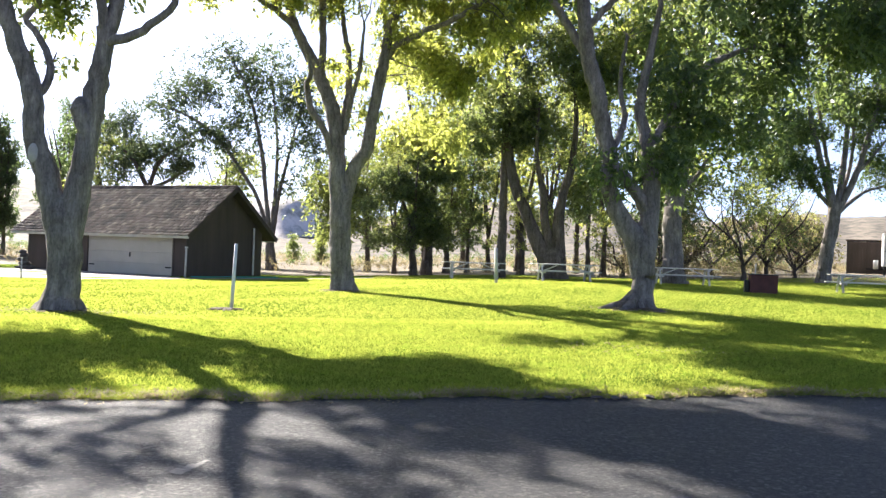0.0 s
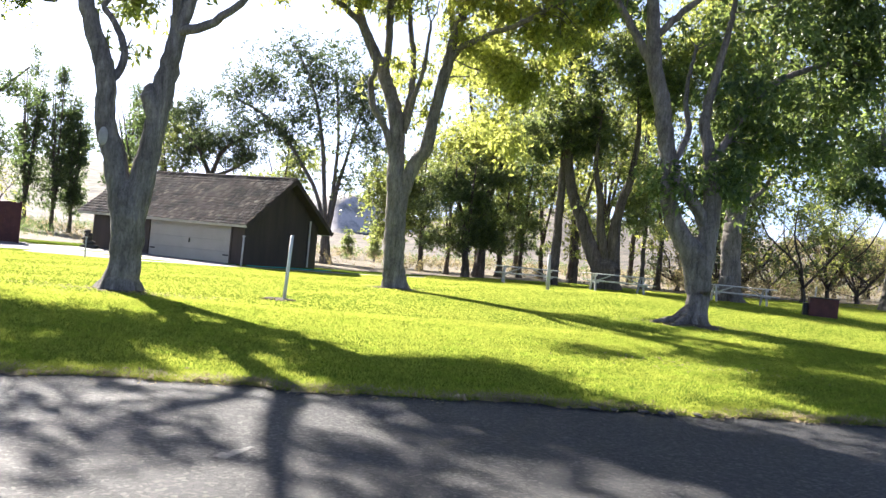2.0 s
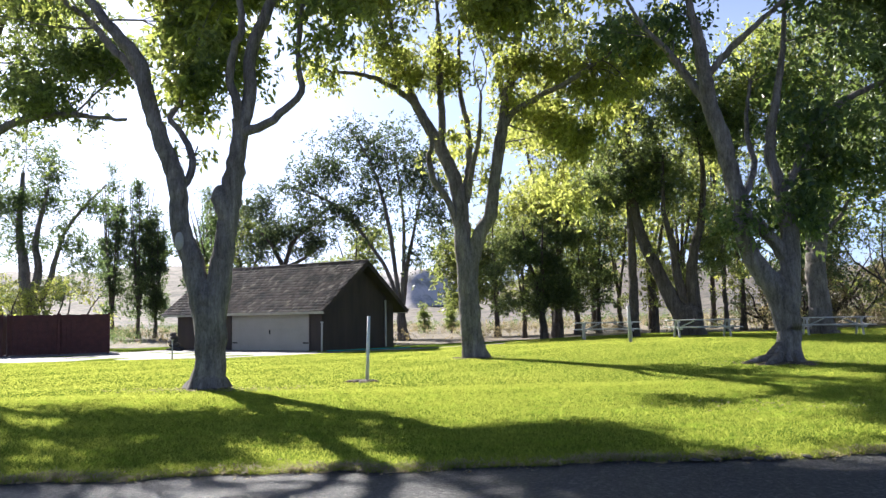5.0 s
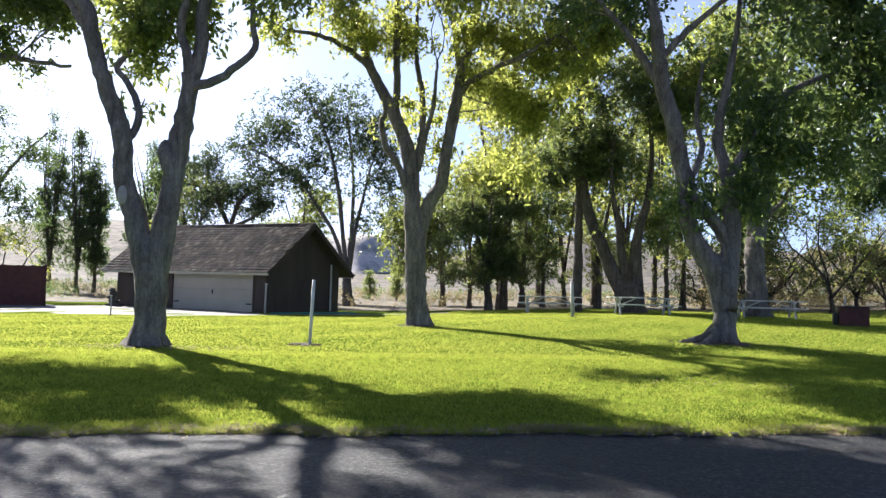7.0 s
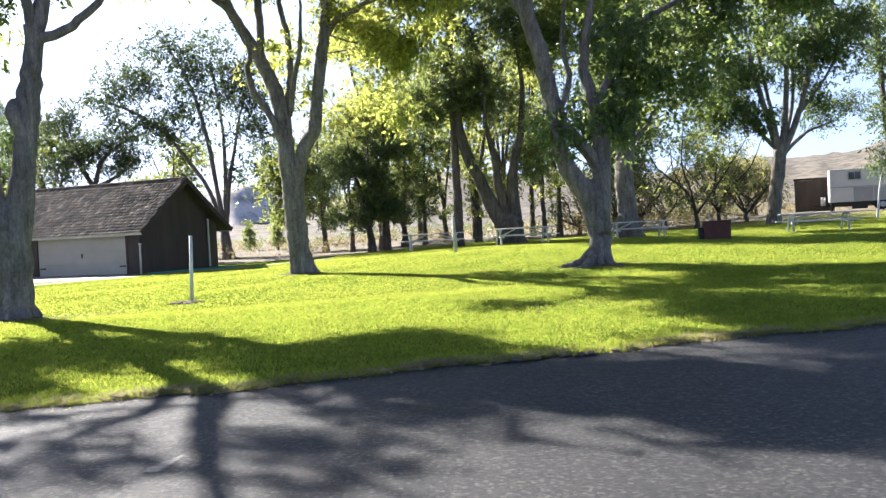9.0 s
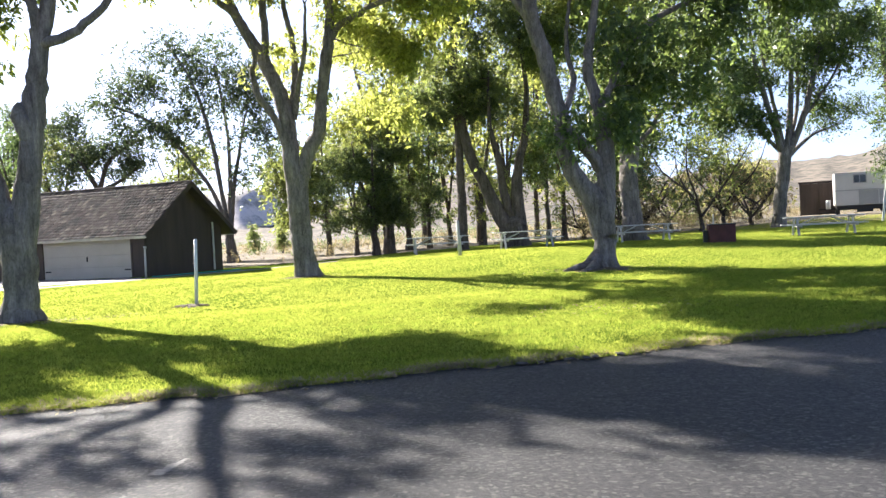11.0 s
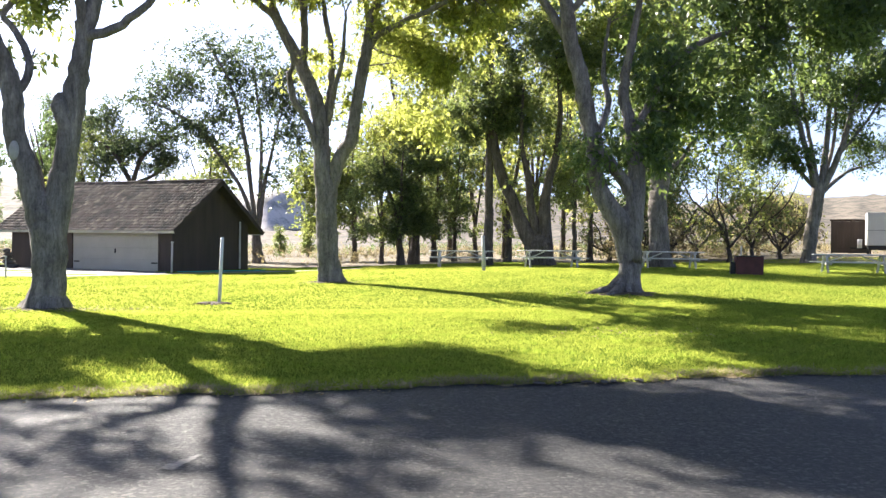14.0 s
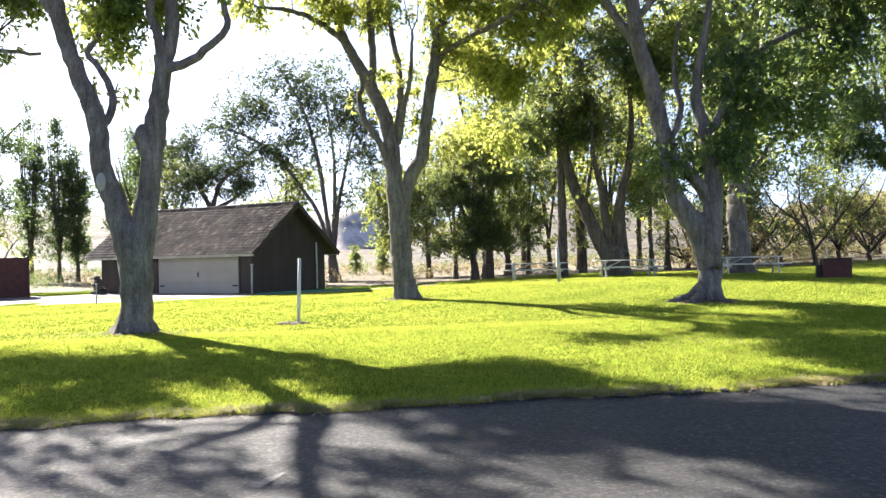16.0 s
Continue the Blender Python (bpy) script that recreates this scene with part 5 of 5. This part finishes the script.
def rock(name, m, size, seed, label, category, group=""):
    g = np.random.default_rng(seed)
    bm = bmesh.new()
    bmesh.ops.create_icosphere(bm, subdivisions=2, radius=1.0)
    for v in bm.verts:
        k = 1 + 0.25 * noise.noise(v.co * 1.6 + Vector((seed, 0, 0))) + g.normal(0, 0.03)
        v.co = Vector((v.co.x * size[0] * k, v.co.y * size[1] * k, v.co.z * size[2] * k))
    ob = part(name, bm, M_ROCK, None, smooth=False)
    ob.matrix_basis = m
    return tagged(ob, label, category, group)


for k, (dx, dz, s) in enumerate([(0, 0.12, 0.34), (0.07, 0.32, 0.3), (-0.05, 0.51, 0.3), (0.04, 0.69, 0.25), (0.36, 0.12, 0.28), (-0.02, 0.86, 0.2)]):
    rock("stone", stand(-20.15 + dx, 40.3, dz, 30 * k), (s, s * 0.8, 0.115), 100 + k, "flat stone in a stack beside the garage", "stone", "stone stack")

# stones and broken asphalt along the lawn's edge
g = np.random.default_rng(44)
vs_, fs_ = [], []
for i in range(1500):
    x = g.uniform(-8, 12)
    y = float(edge(x)) + g.normal(-0.05, 0.09)
    s = abs(g.normal(0.008, 0.009)) + 0.005
    o = len(vs_)
    q = g.normal(0, 0.35, (6, 3))
    for k, (a, b, c) in enumerate(((1, 0, 0), (-1, 0, 0), (0, 1, 0), (0, -1, 0), (0, 0, 0.8), (0, 0, -0.8))):
        vs_.append((x + s * (a + q[k, 0]), y + s * (b + q[k, 1]), 0.012 + s * 0.4 + s * (c + q[k, 2]) * 0.7))
    fs_ += [(o + a, o + b, o + c) for a, b, c in ((0, 2, 4), (2, 1, 4), (1, 3, 4), (3, 0, 4), (2, 0, 5), (1, 2, 5), (3, 1, 5), (0, 3, 5))]
tagged(raw("edge_gravel", vs_, fs_, M_STRAW, kind="stuff"), "loose soil and gravel along the road's edge", "gravel")

# broken lumps of asphalt where the road's edge has crumbled away
for k in range(11):
    x = 0.75 + 0.16 * k + g.normal(0, 0.05)
    r_ = g.uniform(0.02, 0.045)
    rock("asphalt_lump", pose(x, float(edge(x)) - 0.1 + g.normal(0, 0.05), 0.012 + 0.3 * r_, 0, 0, g.uniform(0, 360)), (r_ * 1.8, r_, r_ * 0.4), 200 + k, "dark broken lump of asphalt at the lawn's edge", "rubble", "broken road edge")

# bare soil round the trunks, and a dark patch by the marker post
def soil(x, y, r, seed):
    g = np.random.default_rng(seed)
    n = 40
    rings = [0.0, 0.4, 0.75, 1.0]
    v, f = [(x, y, float(rise(x, y)) + 0.085)], []
    jag = 1 + 0.22 * np.sin(np.arange(n) * 0.9 + seed) + g.normal(0, 0.12, n)
    for k, rr in enumerate(rings[1:]):
        for i in range(n):
            a = 2 * math.pi * i / n
            q = r * rr * jag[i]
            v.append((x + q * math.cos(a), y + q * math.sin(a) * 0.8, float(rise(x, y)) + (0.075, 0.06, 0.01)[k]))
    for i in range(n):
        j = (i + 1) % n
        f.append((0, 1 + i, 1 + j, 1 + j))
        for k in range(2):
            o = 1 + k * n
            f.append((o + i, o + n + i, o + n + j, o + j))
    me = bpy.data.meshes.new("soil_patch")
    me.from_pydata(v, [], [tuple(dict.fromkeys(q)) for q in f])
    me.materials.append(M_DIRT)
    return tagged(new("soil_patch", me), "dark bare soil patch at the foot of a trunk or post", "soil", kind="structure")


soil(-7.9, 17.3, 0.62, 1)
soil(-3.2, 27.4, 0.75, 2)
soil(5.3, 22.9, 1.0, 3)
# soil patch widened to carry the dark shadowed hollow at the marker post
soil(-4.9, 19.1, 0.42, 4)

# dead leaves and twigs lying about the feet of the big trees and along the road's edge
g = np.random.default_rng(61)
spots = [(-7.0, 17.0, 0.9, 420), (-8.6, 16.9, 0.7, 200), (5.2, 22.5, 1.0, 360), (-3.0, 27.0, 0.8, 200), (3.3, 13.6, 1.2, 160)]
lc = np.vstack([np.column_stack([g.normal(x, s, n), g.normal(y, s * 0.45, n)]) for x, y, s, n in spots])
ex_ = g.uniform(-8, 12, 500)
lc = np.vstack([lc, np.column_stack([ex_, edge(ex_) + g.normal(-0.1, 0.16, 500)])])
n = len(lc)
lz = np.where(lc[:, 1] > edge(lc[:, 0]), rise(lc[:, 0], lc[:, 1]) + 0.055, 0.008)
lp = np.column_stack([lc, lz])
la, ll = g.uniform(0, 6.28, n), g.uniform(0.03, 0.075, n)
ld = np.column_stack([np.cos(la), np.sin(la), g.uniform(0.05, 0.5, n)]) * ll[:, None]
ls = np.column_stack([-np.sin(la), np.cos(la), g.normal(0, 0.3, n)]) * (ll * 0.22)[:, None]
lv = np.stack([lp, lp + ld * 0.5 + ls, lp + ld, lp + ld * 0.5 - ls], 1).reshape(-1, 3)
tagged(raw("leaf_litter", lv, np.arange(4 * n).reshape(n, 4), M_STALK, kind="stuff"), "dry fallen leaves scattered on lawn and road edge", "leaves")

# worn painted mark on the road
M_MARK = plain("worn road paint", (0.09, 0.088, 0.085), (0.21, 0.205, 0.195), 30, 0.8, bump=0.4)
mb = bmesh.new()
for k in range(9):
    w = 0.018 + 0.045 * (k / 8) ** 0.7
    box(mb, (k * 0.044, -w + 0.01 * (k % 3), 0.0035), (k * 0.044 + 0.043, w - 0.008 * (k % 2), 0.0045))
mk = part("road_mark", mb, M_MARK, None, kind="structure")
mk.matrix_basis = pose(-1.58, 5.84, 0, 0, 0, -109)
tagged(mk, "short worn white paint mark on the asphalt", "road marking")


# ---- sheds and trailer ----
def board_box(name, m, w, d, h, label, category, boards, material=None):
    t = thing(name, m, label, category)
    material = material or M_RUST
    n = max(3, int(w / boards))
    for i in range(n):
        part("board", boxed((i * w / n + 0.004, 0, 0.05), ((i + 1) * w / n - 0.004, 0.04, h - 0.01 * (i % 3)), 0.004), material, t)
    for x0 in (0.0, w - 0.05):
        part("side_wall", boxed((x0, 0.042, 0.05), (x0 + 0.05, d, h), 0.004), material, t)
    part("back_wall", boxed((0.052, d - 0.05, 0.05), (w - 0.052, d, h), 0.004), material, t)
    part("rail", boxed((0, -0.03, h * 0.78), (w, -0.002, h * 0.84), 0.003), material, t)
    part("rail", boxed((0, -0.03, h * 0.18), (w, -0.002, h * 0.24), 0.003), material, t)
    for x0 in (0.0, w / 2, w):
        part("post", boxed((x0 - 0.05, -0.08, 0.0), (x0 + 0.05, -0.032, h + 0.05), 0.004), material, t)
    return t


board_box("board_enclosure", stand(-25.7, 35.2, 0.04, 31), 4.3, 2.2, 1.9, "rust-red board enclosure at the edge of the drive", "enclosure", 0.2)
board_box("board_enclosure", stand(-30.2, 32.5, 0.04, 31), 5.0, 2.2, 1.9, "long rust-red board enclosure at the edge of the drive", "enclosure", 0.2)
sh = board_box("brown_shed", stand(29.9, 62.0, 0.0, -25), 2.6, 2.2, 2.4, "small dark brown board shed beside the trailer", "shed", 0.2, M_WALL)
part("roof", boxed((-0.12, -0.15, 2.46), (2.62, 2.35, 2.54), 0.01), M_WALL, sh)


def trailer():
    t = thing("trailer", stand(30.45, 58.0, 0.0, -25), "long white box trailer parked behind the lawn", "trailer")
    L, W, lo, hi = 8.0, 2.4, 0.62, 2.88
    part("body", boxed((0, 0, lo), (L, W, hi), 0.05), M_TRAIL, t)
    part("roof", boxed((-0.02, -0.02, hi), (L + 0.02, W + 0.02, hi + 0.05), 0.02), M_TRAIL, t)
    for i in range(6):
        part("lower_panel", boxed((0.25 + i * 1.28, -0.02, lo + 0.03), (1.48 + i * 1.28, -0.002, lo + 1.0), 0.004), M_TRAIL if i == 0 else M_GREYP, t)
    part("rub_rail", boxed((0, -0.035, lo + 1.02), (L, -0.002, lo + 1.08), 0.004), M_GREYP, t)
    w = part("window", boxed((1.25, -0.02, 2.2), (2.0, -0.002, 2.7), 0.004), M_GLASS, t)
    for lo_, hi_ in (((1.19, -0.03, 2.14), (2.06, -0.003, 2.195)), ((1.19, -0.03, 2.705), (2.06, -0.003, 2.76)), ((1.19, -0.03, 2.198), (1.245, -0.003, 2.702)), ((2.005, -0.03, 2.198), (2.06, -0.003, 2.702)), ((1.6, -0.032, 2.202), (1.64, -0.021, 2.698))):
        part("window_frame", boxed(lo_, hi_, 0.003), M_GREYP, w)
    part("chassis", boxed((0.1, 0.3, lo - 0.22), (L, W - 0.3, lo - 0.002), 0.01), M_IRON, t)
    part("underbody", boxed((0.12, 0.06, 0.3), (L - 0.1, 0.28, lo - 0.006), 0.01), M_IRON, t)
    part("skirt", boxed((1.4, 0.05, 0.12), (2.4, 0.5, lo - 0.004), 0.01), M_IRON, t)
    part("tank", rod((-0.42, 0.5, 0.42), (-0.42, 0.5, 1.05), 0.16, 16), M_WHITE, t, "white gas bottle", smooth=True)
    part("hitch", boxed((-1.0, 1.1, 0.36), (0.1, 1.3, 0.48), 0.01), M_IRON, t)
    part("leg", rod((0.15, 0.4, -0.02), (0.15, 0.4, lo), 0.05), M_IRON, t)
    part("leg", rod((0.15, 2.0, -0.02), (0.15, 2.0, lo), 0.05), M_IRON, t)
    for x in (3.35, 4.2):
        for y in (0.12, 2.28):
            wh = part("wheel", rod((x, y - 0.11, 0.36), (x, y + 0.11, 0.36), 0.37, 20), M_TYRE, t, smooth=False)
            s = -1 if y < 1 else 1
            part("rim", rod((x, y + s * 0.1, 0.36), (x, y + s * 0.135, 0.36), 0.21, 16, 0.17), M_TRAIL, wh)


trailer()

# young tree by the table, small conifers in the field
sp = Tree(25.1, 43.0, "young pale-stemmed tree on the lawn", M_WHITE, 95, "young_tree", "young trees")
sp.limb([(0, 0, -0.1, 0.07), (0.1, 0, 0.8, 0.055), (0.25, 0, 1.8, 0.045), (0.3, 0, 3.0, 0.03), (0.35, 0, 4.0, 0.012)], "trunk", 10, 0.3)
sp.crown([(0.3, 0, 3.2, 0.9, 0.8, 1.1, 34)], M_LEAF_G, 30, 0.25, 0.14, 0.5)
for k, (x, y, h) in enumerate([(-14.6, 82, 2.9), (-11.6, 80, 2.7), (-9.6, 78, 2.2)]):
    simple_tree(x, y, h, "small young conifer in the dry field", M_LEAF_D, [(0, 0, h * 0.3, 0.7, 0.7, h * 0.2, 24), (0, 0, h * 0.6, 0.45, 0.45, h * 0.2, 16), (0, 0, h * 0.85, 0.2, 0.2, h * 0.14, 8)], 120 + k, r=0.07, fork=0.4, stems=3, spread=0.03, per=50, size=0.16, sp=0.18, name="conifer", group="young conifers")
